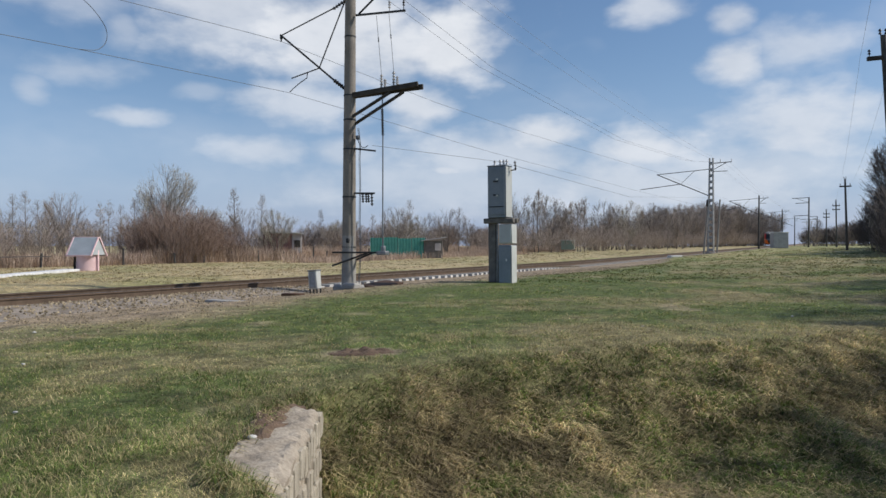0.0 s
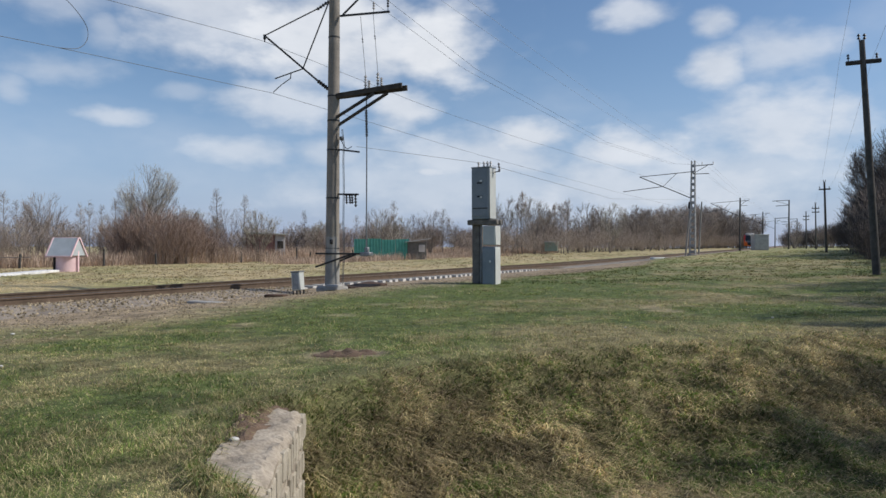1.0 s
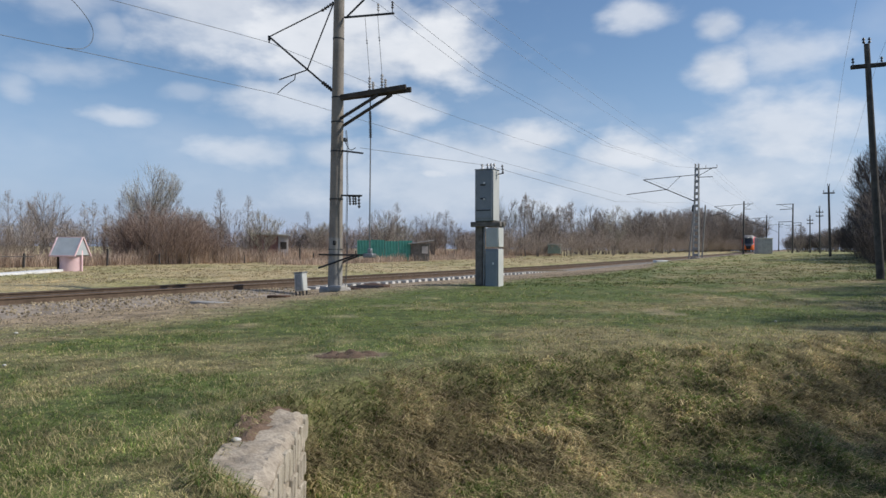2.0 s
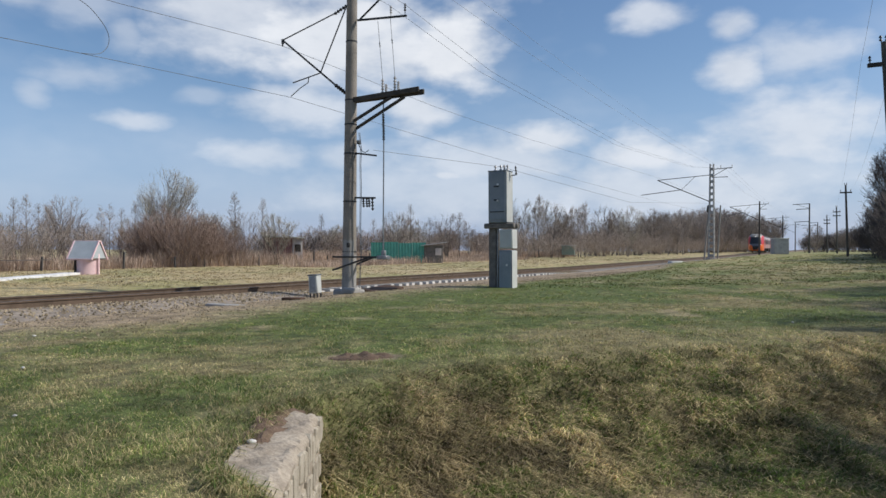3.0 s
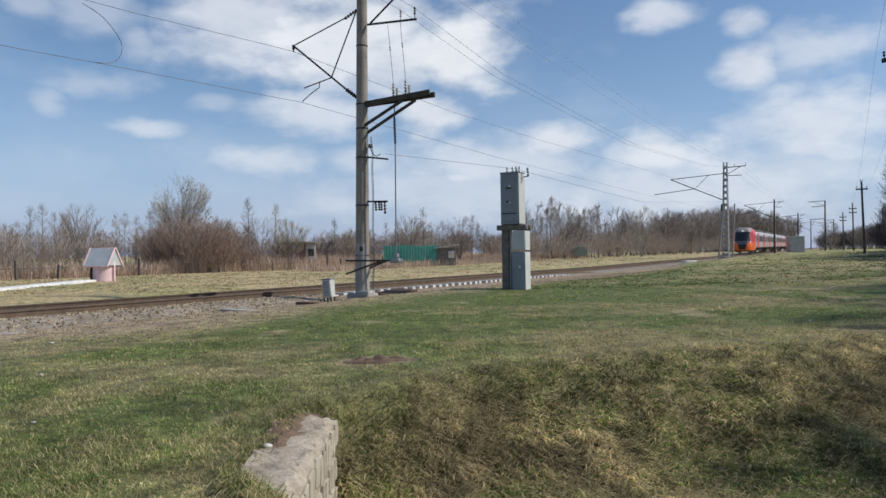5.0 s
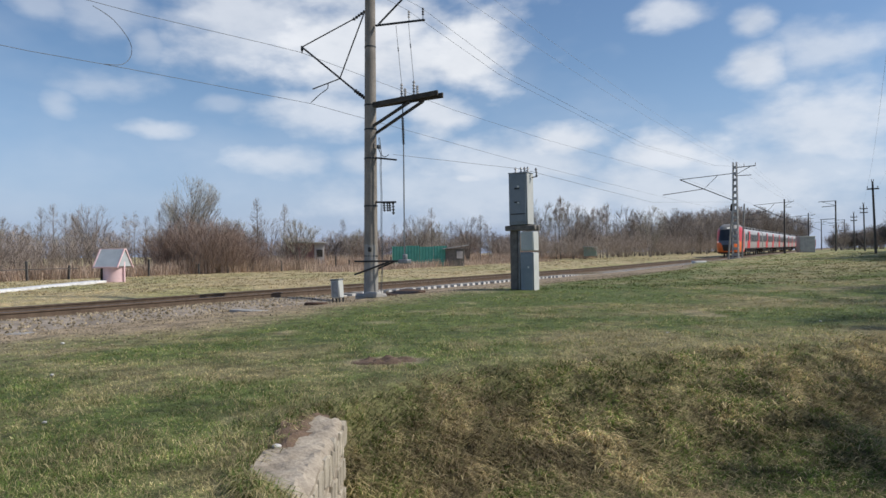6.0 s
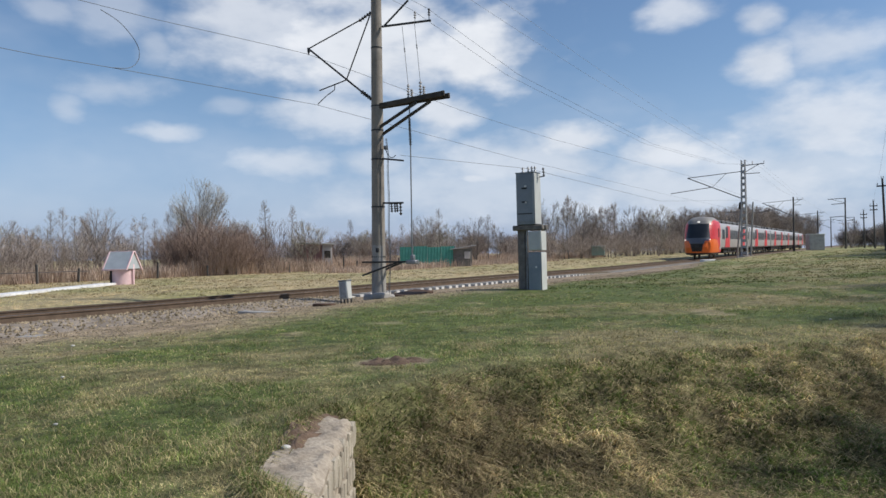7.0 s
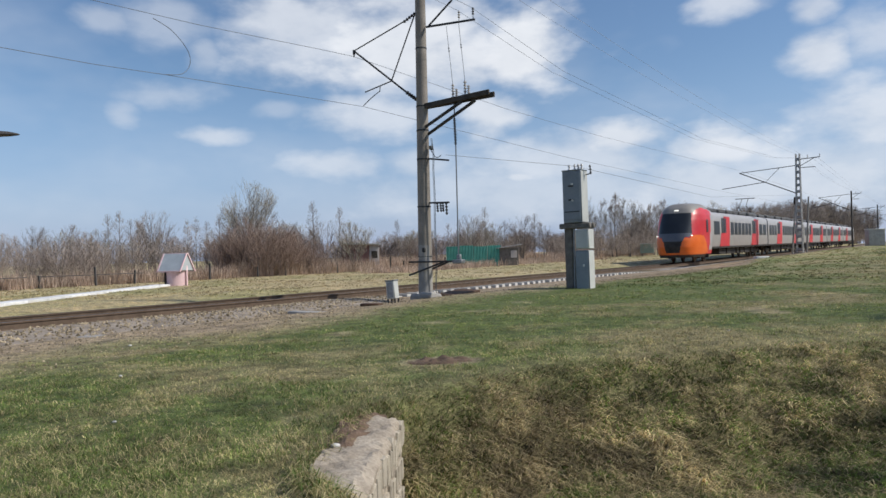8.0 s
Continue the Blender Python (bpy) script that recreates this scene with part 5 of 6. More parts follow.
# ---- signal beside the lattice mast, street lamp at the edge of view ----
def build_signals():
    sig = thing("railway_signal", Matrix.Translation(at(83.0, 12.6, 0.6)) @ pose(0, 0, 0, 0, 5, TURN), "pale leaning signal post with a dark lamp head", "railway signal")
    bm = bmesh.new()
    rod(bm, (0, 0, -0.2), (0, 0, 5.2), 0.10, 0.08, sides=12)
    part("post", bm, M_CONCRETE, sig)
    bm = bmesh.new()
    box(bm, (0, -0.08, 5.5), (0.42, 0.16, 0.8), 0.12)
    head = part("lamp_head", bm, M_TIMBER, sig)
    for z in (5.3, 5.68):
        bm = bmesh.new()
        rod(bm, (0, -0.16, z), (0, -0.34, z), 0.12, sides=12)
        part("hood", bm, M_TIMBER, head)
    stay = thing("support_strut", Matrix.Translation(at(77.5, 10.5, 0.7)) @ pose(0, 0, 0, 0, 3, TURN), "pale concrete strut beside the lattice mast", "strut")
    bm = bmesh.new()
    rod(bm, (0, 0, -0.2), (0, 0, 5.4), 0.09, 0.07, sides=12)
    part("post", bm, M_CONCRETE, stay)
    lamp = thing("street_lamp", pose(-12.05, 14.0, 0.0), "grey green street lamp head on a curved arm and pole", "street lamp")
    bm = bmesh.new()
    z0 = float(land(-12.05, 14.0))
    rod(bm, (0, 0, z0 - 0.2), (0, 0, 4.0), 0.08, 0.055, sides=14)
    part("pole", bm, M_GALV, lamp)
    bm = bmesh.new()
    pts = [(0, 0, 4.0), (0.12, 0, 4.12), (0.4, 0, 4.19), (1.0, 0, 4.21)]
    for a, b in zip(pts, pts[1:]):
        rod(bm, a, b, 0.035, sides=10)
    part("arm", bm, M_GALV, lamp)
    bm = bmesh.new()
    last = None
    for x, w, h in ((0.95, 0.05, 0.05), (1.15, 0.11, 0.085), (1.5, 0.13, 0.09), (1.8, 0.11, 0.065), (1.98, 0.06, 0.03), (2.03, 0.02, 0.01)):
        ring = [bm.verts.new((x, w * math.cos(a), 4.20 - (x - 0.95) * 0.03 + h * math.sin(a) * (1 if math.sin(a) > 0 else 0.45))) for a in [2 * math.pi * k / 14 for k in range(14)]]
        if last:
            for k in range(14):
                bm.faces.new((last[k - 1], last[k], ring[k], ring[k - 1]))
        else:
            bm.faces.new(ring)
        last = ring
    bm.faces.new(last[::-1])
    part("lamp_head", bm, M_GREYTIMBER, lamp, "dark grey lamp housing")


build_signals()


# ---- overhead wires ----
def build_wire(name, label, pts, radius, mat, sag=0.0):
    """A wire through (s, p, z) supports, with sag in each span."""
    world = [at(*q) for q in pts]
    line = [world[0]]
    for a, b in zip(world, world[1:]):
        n = max(1, min(16, int((b - a).length / 3)))
        for k in range(1, n + 1):
            u = k / n
            line.append(a.lerp(b, u) - Vector((0, 0, 4 * sag * u * (1 - u) * min(1, (b - a).length / 50))))
    verts, faces = [], []
    for k, q in enumerate(line):
        way = (line[min(k + 1, len(line) - 1)] - line[max(k - 1, 0)]).normalized()
        side = way.orthogonal().normalized() if abs(way.z) > 0.98 else way.cross(Vector((0, 0, 1))).normalized()
        up = side.cross(way)
        verts += [(q + (side * math.cos(a * math.pi / 3) + up * math.sin(a * math.pi / 3)) * radius)[:] for a in range(6)]
        if k:
            faces += [(6 * k - 6 + a, 6 * k - 6 + (a + 1) % 6, 6 * k + (a + 1) % 6, 6 * k + a) for a in range(6)]
    ob = raw(name, np.array(verts), faces, mat)
    return tagged(ob, label, "wire", "overhead wires")


def rounded(pts, times=5):
    """A smooth curve through the points."""
    q = [Vector(v) for v in [pts[0]] + pts + [pts[-1]]]
    out = []
    for a, b, c, d in zip(q, q[1:], q[2:], q[3:]):
        for k in range(times):
            u = k / times
            out.append(tuple(0.5 * (2 * b + (c - a) * u + (2 * a - 5 * b + 4 * c - d) * u * u + (3 * b - a - 3 * c + d) * u ** 3)))
    return out + [pts[-1]]


build_wire("contact_wire", "dark copper contact wire over the track", [(-45, 16.3, 5.9), (3.0, 16.2, 5.96), (9.53, 15.9, 6.06), (11.34, 15.75, 6.13), (18.16, 15.19, 6.31), (35.4, 16.0, 6.41), (70.0, 16.4, 6.62), (135.5, 16.3, 7.2), (255, 16.3, 8.0)], 0.007, M_WIRE)
build_wire("messenger_wire", "dark stranded messenger wire above the contact wire", [(-45, 16.3, 7.6), (3.0, 15.9, 7.2), (12.35, 15.7, 7.6), (16.7, 15.6, 7.9), (18.16, 15.55, 7.98), (29.2, 16.0, 7.98), (40.7, 16.2, 8.15), (76, 15.9, 8.9), (135.5, 16.3, 9.3), (255, 16.3, 9.9)], 0.007, M_WIRE)
build_wire("jumper_wire", "drooping jumper between messenger and contact wire", rounded([(11.0, 15.75, 7.45), (11.5, 15.7, 7.25), (11.95, 15.7, 6.85), (12.0, 15.7, 6.5), (11.75, 15.7, 6.22), (11.3, 15.75, 6.13)]), 0.008, M_WIRE)
for dp, dz in ((0.0, 0.0), (0.48, 0.06)):
    build_wire("feeder_wire", "thin feeder wire along the masts", [(-40, 11.1 + dp, 8.6 + dz), (18.16, 11.04 + dp, 8.62 + dz * 0.3), (24.3, 11.0 + dp, 7.95 + dz), (40.7, 10.4 + dp, 7.35 + dz), (60, 9.9 + dp, 8.1 + dz), (78.0, 9.35 + dp, 9.75), (135.5, 10.3 + dp, 9.75), (255, 10.3, 10.2)], 0.005, M_WIRE)
build_wire("line_wire", "thin line wire from mast to cabinet and on", [(18.16, 12.05, 4.45), (21.95, 9.62, 4.22), (40, 9.9, 4.15), (70.0, 11.2, 5.9), (78, 11.1, 6.3)], 0.006, M_WIRE)
for dz, p in ((0.0, 12.3), (0.55, 12.0)):
    build_wire("high_wire", "pale thin high wire along the line", [(-30, p, 11.3 + dz), (18.16, p, 10.7 + dz), (78, p - 1, 10.3 + dz * 0.2), (135.5, 11.6, 10.2)], 0.005, M_WIRE_THIN, 0.5)
for dx in (-0.5, 0.5):
    build_wire("telegraph_wire", "thin telegraph wire between wooden poles", [(-30, -1.5 + dx, 7.7), (29.2, -1.2 + dx, 8.0), (85.5, -0.75 + dx, 7.85), (130.4, 0 + dx, 8.0), (150, 1.6 + dx, 7.5)], 0.004, M_WIRE_THIN, 0.7)


# ---- bare spring trees and shrubs ----
M_BARK = material("grey brown bark", (0.13, 0.112, 0.096), (0.26, 0.225, 0.195), 3.0, 0.9, bump=0.4, fine=30, vary=0.25)
# plain brown and olive twigs are lightened to imitate haze over the distance
M_TWIG_PALED = material("brown twigs", (0.24, 0.195, 0.165), (0.40, 0.335, 0.285), 1.0, 0.9, bump=0.0, vary=0.25)
M_TWIG_RED = material("reddish willow twigs", (0.205, 0.145, 0.115), (0.325, 0.24, 0.195), 1.0, 0.9, bump=0.0, vary=0.2)
M_TWIG_OLIVE = material("budding olive twigs paled for haze", (0.27, 0.245, 0.185), (0.43, 0.39, 0.30), 1.0, 0.9, bump=0.0, vary=0.2)
M_TWIG_DARK = material("dark purple brown twigs", (0.06, 0.05, 0.048), (0.12, 0.10, 0.096), 1.0, 0.9, bump=0.0, vary=0.2)
M_BIRCH = material("white birch bark", (0.25, 0.24, 0.22), (0.55, 0.54, 0.5), 4.0, 0.85, bump=0.2)


# half width over height, both as shares of the height, for each habit
HABITS = {
    "vase": ((0.0, 0.12, 0.3, 0.5, 0.7, 0.85, 1.0), (0.02, 0.09, 0.23, 0.32, 0.34, 0.28, 0.06)),
    "round": ((0.0, 0.12, 0.3, 0.5, 0.7, 0.88, 1.0), (0.05, 0.22, 0.42, 0.50, 0.46, 0.30, 0.06)),
    "slim": ((0.0, 0.16, 0.3, 0.5, 0.75, 1.0), (0.01, 0.04, 0.17, 0.17, 0.10, 0.015)),
    "wood": ((0.0, 0.10, 0.3, 0.55, 0.8, 0.93, 1.0), (0.03, 0.14, 0.26, 0.33, 0.27, 0.16, 0.03)),
    "shrub": ((0.0, 0.15, 0.4, 0.7, 0.9, 1.0), (0.28, 0.44, 0.56, 0.46, 0.24, 0.06)),
}


def grow(seed, tall, habit, limbs, twig_count, sub_count, fine):
    """Segments of a bare plant, wood and twigs, that fill the outline of its habit."""
    rng = random.Random(seed)
    wood, twigs = [], []
    shift, shift2 = rng.uniform(0, 6.283), rng.uniform(0, 6.283)

    def half(z, a):
        return tall * float(np.interp(z / tall, *HABITS[habit])) * (1 + 0.16 * math.sin(2 * a + shift) + 0.12 * math.sin(3 * a + shift2 + 5 * z / tall))

    def inside(q, slack=1.0):
        return 0 < q.z < tall * (0.92 + 0.08 * slack) and math.hypot(q.x, q.y) < half(q.z, math.atan2(q.y, q.x)) * slack

    def jitter(much):
        return Vector((rng.uniform(-1, 1), rng.uniform(-1, 1), rng.uniform(-1, 1))) * much

    # stems that fan from the foot to the top of the outline
    stems = []
    count = {"slim": 1, "shrub": 34, "vase": 8, "round": 9, "wood": 4}[habit]
    for k in range(count):
        a, f = rng.uniform(0, 6.283), (0.0 if count == 1 else math.sqrt((k + 0.5) / count) * 0.9)
        top = tall * (1 - (0.62 if habit == "shrub" else 0.40) * f * f) * rng.uniform(0.86, 0.97)
        out = f * half(top * 0.86, a)
        foot = rng.uniform(0, 0.25) * tall * f if habit == "shrub" else 0.012 * tall
        line = []
        bend = jitter(0.02 * tall)
        for i in range(8):
            t = i / 7
            r = foot + (out - foot) * t ** 1.25
            line.append(Vector((r * math.cos(a), r * math.sin(a), top * t - 0.15 * (i == 0))) + bend * math.sin(3.14 * t))
        thick = tall * {"slim": 0.0095, "shrub": 0.0032}.get(habit, 0.0062)
        for i in range(7):
            wood.append((line[i], line[i + 1], thick * (1 - 0.12 * i), thick * (0.88 - 0.12 * i)))
        stems.append(line)
    for k in range(limbs):
        line = stems[k % count]
        t = (0.16 if habit != "shrub" else 0.08) + 0.82 * rng.random() ** 0.85
        i = min(6, int(t * 7))
        pos = line[i].lerp(line[i + 1], t * 7 - i)
        a = math.atan2(pos.y, pos.x) + rng.gauss(0, 1.0) if count > 1 else rng.uniform(0, 6.283)
        rise = rng.uniform(0.15, 0.8) if habit == "slim" else rng.uniform(0.6, 1.7)
        way = Vector((math.cos(a), math.sin(a), rise)).normalized()
        ln, size = 0.0, tall * 0.03
        while ln < tall * 0.36 and inside(pos + way * (ln + size), rng.uniform(0.82, 1.0)):
            ln += size
        ln = max(ln, tall * 0.05)
        spots, q = [pos], pos
        for i in range(3):
            nxt = q + way * ln / 3
            r = tall * 0.0015 * (1.05 - 0.3 * i)
            wood.append((q, nxt, max(r, fine), max(r * 0.7, fine * 0.8)))
            q = nxt
            spots.append(q)
            way = (way + Vector((0, 0, 0.14)) + jitter(0.12)).normalized()
        for _ in range(twig_count):
            t = rng.uniform(0.25, 3.0)
            i = min(2, int(t))
            start = spots[i].lerp(spots[i + 1], t - i)
            w = (way + Vector((0, 0, 0.35)) + jitter(0.75)).normalized()
            size = tall * rng.uniform(0.05, 0.12)
            while size > 0.02 * tall and not inside(start + w * size, 1.06):
                size *= 0.7
            twigs.append((start, start + w * size, fine, fine * 0.4))
            for _ in range(sub_count):
                mid = start + w * size * rng.uniform(0.2, 0.8)
                w2 = (w + jitter(0.7)).normalized()
                twigs.append((mid, mid + w2 * size * rng.uniform(0.4, 0.75), fine * 0.75, fine * 0.3))
    return wood, twigs


def ribbons(segs, seed):
    """Fine twigs as slim four-cornered slips, turned at random."""
    rs = np.random.RandomState(seed)
    p0, p1 = np.array([s[0][:] for s in segs]), np.array([s[1][:] for s in segs])
    r0, r1 = np.array([s[2] for s in segs])[:, None], np.array([s[3] for s in segs])[:, None]
    side = np.cross(p1 - p0, rs.normal(size=p0.shape))
    side /= np.linalg.norm(side, axis=1, keepdims=True) + 1e-9
    v = np.stack([p0 - side * r0, p0 + side * r0, p1 + side * r1, p1 - side * r1], 1).reshape(-1, 3)
    return v, np.arange(len(segs) * 4).reshape(-1, 4)


def plant_mesh(name, segs, sides, mat):
    if sides == 2:
        v, f = ribbons(segs, len(segs))
    else:
        v, f = tubes(np.array([s[0][:] for s in segs]), np.array([s[1][:] for s in segs]), np.array([s[2] for s in segs]), np.array([s[3] for s in segs]), sides)
    me = bpy.data.meshes.new(name)
    me.from_pydata(v.tolist(), [], f.tolist())
    me.materials.append(mat)
    return me


KINDS = {}


def first_plant(kind, seed, tall, habit, limbs, twig_count, sub_count, fine, bark, twig, label):
    wood, twigs = grow(seed, tall, habit, limbs, twig_count, sub_count, fine)
    name = "shrub" if habit == "shrub" else "tree"
    ob = thing(name, pose(0, 0, -60), label, name)
    trunk = new("trunk", plant_mesh("trunk", wood, 3 if fine > 0.012 or name == "shrub" else 5, bark))
    crown = new("crown", plant_mesh("crown", twigs, 2, twig))
    trunk.parent = crown.parent = ob
    KINDS[kind] = [ob, tall, False]


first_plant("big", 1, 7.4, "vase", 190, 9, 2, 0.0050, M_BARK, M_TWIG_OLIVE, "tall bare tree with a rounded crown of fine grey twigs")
first_plant("vase", 2, 5.6, "vase", 130, 8, 2, 0.0048, M_BARK, M_TWIG_PALED, "bare grey-brown broadleaf tree with fanned stems")
first_plant("grey_a", 21, 4.5, "wood", 110, 7, 2, 0.0050, M_BARK, M_TWIG_PALED, "bare grey-brown broadleaf tree with fine twigs")
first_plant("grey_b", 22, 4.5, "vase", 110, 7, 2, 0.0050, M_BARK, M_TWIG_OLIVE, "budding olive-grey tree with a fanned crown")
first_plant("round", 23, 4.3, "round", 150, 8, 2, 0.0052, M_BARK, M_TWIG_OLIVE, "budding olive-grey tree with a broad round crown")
first_plant("slim", 3, 6.0, "slim", 84, 5, 2, 0.0048, M_BARK, M_TWIG_PALED, "slim bare tree with short level branches")
first_plant("birch", 24, 4.8, "slim", 70, 5, 2, 0.0048, M_BIRCH, M_TWIG_PALED, "slim bare birch with a pale trunk")
first_plant("shrub_red", 4, 4.2, "shrub", 270, 5, 2, 0.007, M_TWIG_RED, M_TWIG_RED, "dense reddish-brown bare willow shrub")
first_plant("shrub_brown", 5, 3.6, "shrub", 200, 5, 2, 0.008, M_TWIG_PALED, M_TWIG_PALED, "dense brown bare shrub beside the field edge")
first_plant("far_a", 11, 8.5, "wood", 110, 9, 1, 0.0095, M_BARK, M_TWIG_PALED, "far-off bare grey-brown tree")
first_plant("far_b", 12, 8.5, "vase", 110, 9, 1, 0.0095, M_BARK, M_TWIG_OLIVE, "far-off budding olive-grey tree, paled for haze")
first_plant("far_slim", 15, 8.5, "slim", 80, 7, 1, 0.0095, M_BARK, M_TWIG_PALED, "far-off slim bare birch")
first_plant("far_dark", 14, 9.0, "round", 140, 9, 1, 0.0105, M_BARK, M_TWIG_PALED, "far-off bare brown tree of the wood")
first_plant("far_shrub", 13, 5.0, "shrub", 150, 7, 1, 0.013, M_TWIG_PALED, M_TWIG_PALED, "far-off dense brown shrub")
first_plant("dark_a", 6, 8.5, "wood", 130, 8, 2, 0.010, M_BARK, M_TWIG_DARK, "dark bare tree, in the thicket or added out of view for shade")
first_plant("dark_shrub", 7, 5.0, "shrub", 200, 6, 1, 0.011, M_TWIG_DARK, M_TWIG_DARK, "dark dense bare shrub, of the thicket or added out of view for shade")


def plant(kind, s, p, tall, turn, group):
    base, own, used = KINDS[kind]
    spot = at(s, p)
    z = float(land(spot.x, spot.y)) - 0.05
    m = pose(spot.x, spot.y, z, 0, 0, turn)
    if used:
        ob = copy_thing(base, m)
    else:
        ob, KINDS[kind][2] = base, True
        ob.matrix_basis = m
    ob.scale = (tall / own,) * 3
    ob["group"] = group


def at_view(u, depth):
    """s and p of the spot at that depth whose sideways slope is u."""
    x, y = u * depth, depth
    return x * SIN + y * COS, -x * COS + y * SIN


def undergrowth(spots):
    """The scrub that nobody could count, in one piece."""
    base = KINDS["far_shrub"]
    src = base[0].children[1].data if "crown" in base[0].children[1].name else base[0].children[0].data
    v = np.array([q.co[:] for q in src.vertices]) / base[1]
    f = np.array([list(q.vertices) for q in src.polygons])
    allv, allf, count = [], [], 0
    for s, p, tall, a in spots:
        x, y = s * SIN - p * COS, s * COS + p * SIN
        c, d = math.cos(a), math.sin(a)
        w = np.stack([v[:, 0] * c - v[:, 1] * d, v[:, 0] * d + v[:, 1] * c, v[:, 2]], 1) * tall
        allv.append(w + np.array([x, y, float(land(x, y)) - 0.05]))
        allf.append(f + count)
        count += len(v)
    ob = raw("undergrowth", np.concatenate(allv), np.concatenate(allf), M_TWIG_PALED)
    tagged(ob, "brown bare undergrowth at the foot of the wood", "undergrowth", kind="stuff")


def build_planting():
    rng = random.Random(77)
    g = "trees and shrubs beyond the line"
    # the plants that stand out: sideways slope, depth, height, kind
    for u, d, tall, kind in (
            (-0.700, 50, 4.4, "vase"), (-0.665, 52, 4.0, "round"), (-0.640, 54, 4.6, "grey_a"), (-0.611, 52, 3.9, "grey_a"), (-0.584, 58, 5.6, "slim"), (-0.567, 60, 6.0, "slim"), (-0.550, 58, 5.1, "slim"), (-0.594, 62, 4.5, "grey_b"),
            (-0.511, 52, 5.4, "vase"), (-0.526, 56, 4.7, "vase"), (-0.465, 54, 4.6, "birch"), (-0.454, 55, 4.8, "birch"), (-0.437, 58, 4.7, "slim"), (-0.418, 57, 5.2, "slim"),
            (-0.379, 54, 7.5, "big"), (-0.367, 56, 6.7, "vase"), (-0.396, 55, 5.7, "vase"), (-0.329, 57, 4.5, "grey_b"), (-0.311, 56, 3.9, "grey_a"), (-0.284, 60, 6.2, "slim"), (-0.267, 62, 4.7, "vase"),
            (-0.245, 64, 5.9, "slim"), (-0.225, 58, 4.3, "round"), (-0.166, 68, 4.7, "slim"), (-0.186, 64, 3.0, "dark_shrub"), (-0.150, 70, 3.6, "round"), (-0.080, 74, 4.8, "slim"), (-0.065, 74, 5.3, "vase"),
            (-0.045, 76, 6.1, "slim"), (-0.033, 78, 4.5, "grey_b"), (-0.019, 80, 4.8, "slim"), (0.005, 80, 5.4, "vase"), (0.022, 80, 5.5, "slim"), (0.035, 80, 4.5, "grey_a"), (-0.056, 80, 5.1, "grey_b")):
        s, p = at_view(u, d)
        plant(kind, s, p, tall, rng.uniform(0, 360), g)
    for u, d, tall in ((-0.42, 50, 3.3), (-0.395, 51, 4.0), (-0.37, 50, 4.5), (-0.345, 51, 4.3), (-0.32, 52, 3.8), (-0.30, 53, 3.4), (-0.355, 49, 3.8), (-0.405, 49, 3.2), (-0.33, 50, 3.4), (-0.28, 54, 2.8)):
        s, p = at_view(u, d)
        plant("shrub_red", s, p, tall, rng.uniform(0, 360), g)
    # the belt of scrub along the field edge
    s, back = -8.0, []
    while s < 150:
        p = 42 + rng.uniform(-1.5, 5)
        tall = rng.uniform(1.8, 2.9) * (1 + s / 160)
        plant(rng.choice(("shrub_brown", "far_shrub", "shrub_red", "far_shrub")), s, p, tall, rng.uniform(0, 360), g)
        if rng.random() < 0.5:
            plant(rng.choice(("grey_a", "grey_b", "slim")), s + rng.uniform(-1, 1), p + rng.uniform(4, 14), rng.uniform(2.5, 3.8) * (1 + s / 170), rng.uniform(0, 360), g)
        if s < 110:
            back.append((s + rng.uniform(-1, 1), p + rng.uniform(3, 9), rng.uniform(2.2, 3.2) * (1 + s / 220), rng.uniform(0, 6.28)))
        s += rng.uniform(1.1, 1.9) * (1 + s / 150)
    undergrowth(back)
    # the wood that closes the view along the line
    for k in range(165):
        s = 92 + 1.6 * k + rng.uniform(-2, 2)
        p = rng.uniform(31, 45) - 6 * float(step(180, 300, s)) + rng.uniform(-3, 3)
        tall = rng.uniform(6.6, 9.4) + 3.4 * float(step(120, 250, s)) + 2.5 * float(step(190, 260, s))
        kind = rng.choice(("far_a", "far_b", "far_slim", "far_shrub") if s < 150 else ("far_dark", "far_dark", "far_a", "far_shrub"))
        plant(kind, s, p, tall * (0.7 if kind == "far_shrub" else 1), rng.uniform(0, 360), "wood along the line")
    for k in range(34):
        s, p = 270 + rng.uniform(0, 150), rng.uniform(-40, 40)
        if abs(p - TRACK_P) < 7 or -3 < p < 9:
            continue
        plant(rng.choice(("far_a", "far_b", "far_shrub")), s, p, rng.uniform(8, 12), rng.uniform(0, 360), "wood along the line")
    low = []
    for k in range(110):
        s = 70 + 2.3 * k + rng.uniform(-2, 2)
        low.append((s, 31 + rng.uniform(-2, 4) - 6 * float(step(180, 300, s)), rng.uniform(2.6, 4.6) * (1 + 0.3 * float(step(120, 250, s))), rng.uniform(0, 6.28)))
    for k in range(80):
        low.append((rng.uniform(330, 420), rng.uniform(-70, 15), rng.uniform(5, 8.5), rng.uniform(0, 6.28)))
    undergrowth(low)
    # the dark thicket on the near side
    for u, d, tall, kind in ((0.607, 60, 7.6, "dark_a"), (0.626, 58, 9.4, "dark_a"), (0.645, 57, 10.4, "dark_a"), (0.668, 56, 10.8, "dark_a"), (0.692, 55, 11.0, "dark_a"), (0.640, 70, 10.6, "dark_a"), (0.665, 72, 11.4, "dark_a"),
                             (0.585, 62, 3.6, "dark_shrub"), (0.597, 59, 4.6, "dark_shrub"), (0.612, 56, 5.0, "dark_shrub"), (0.628, 54, 5.4, "dark_shrub"), (0.648, 52, 5.2, "dark_shrub"), (0.605, 68, 5.4, "dark_shrub")):
        s, p = at_view(u, d)
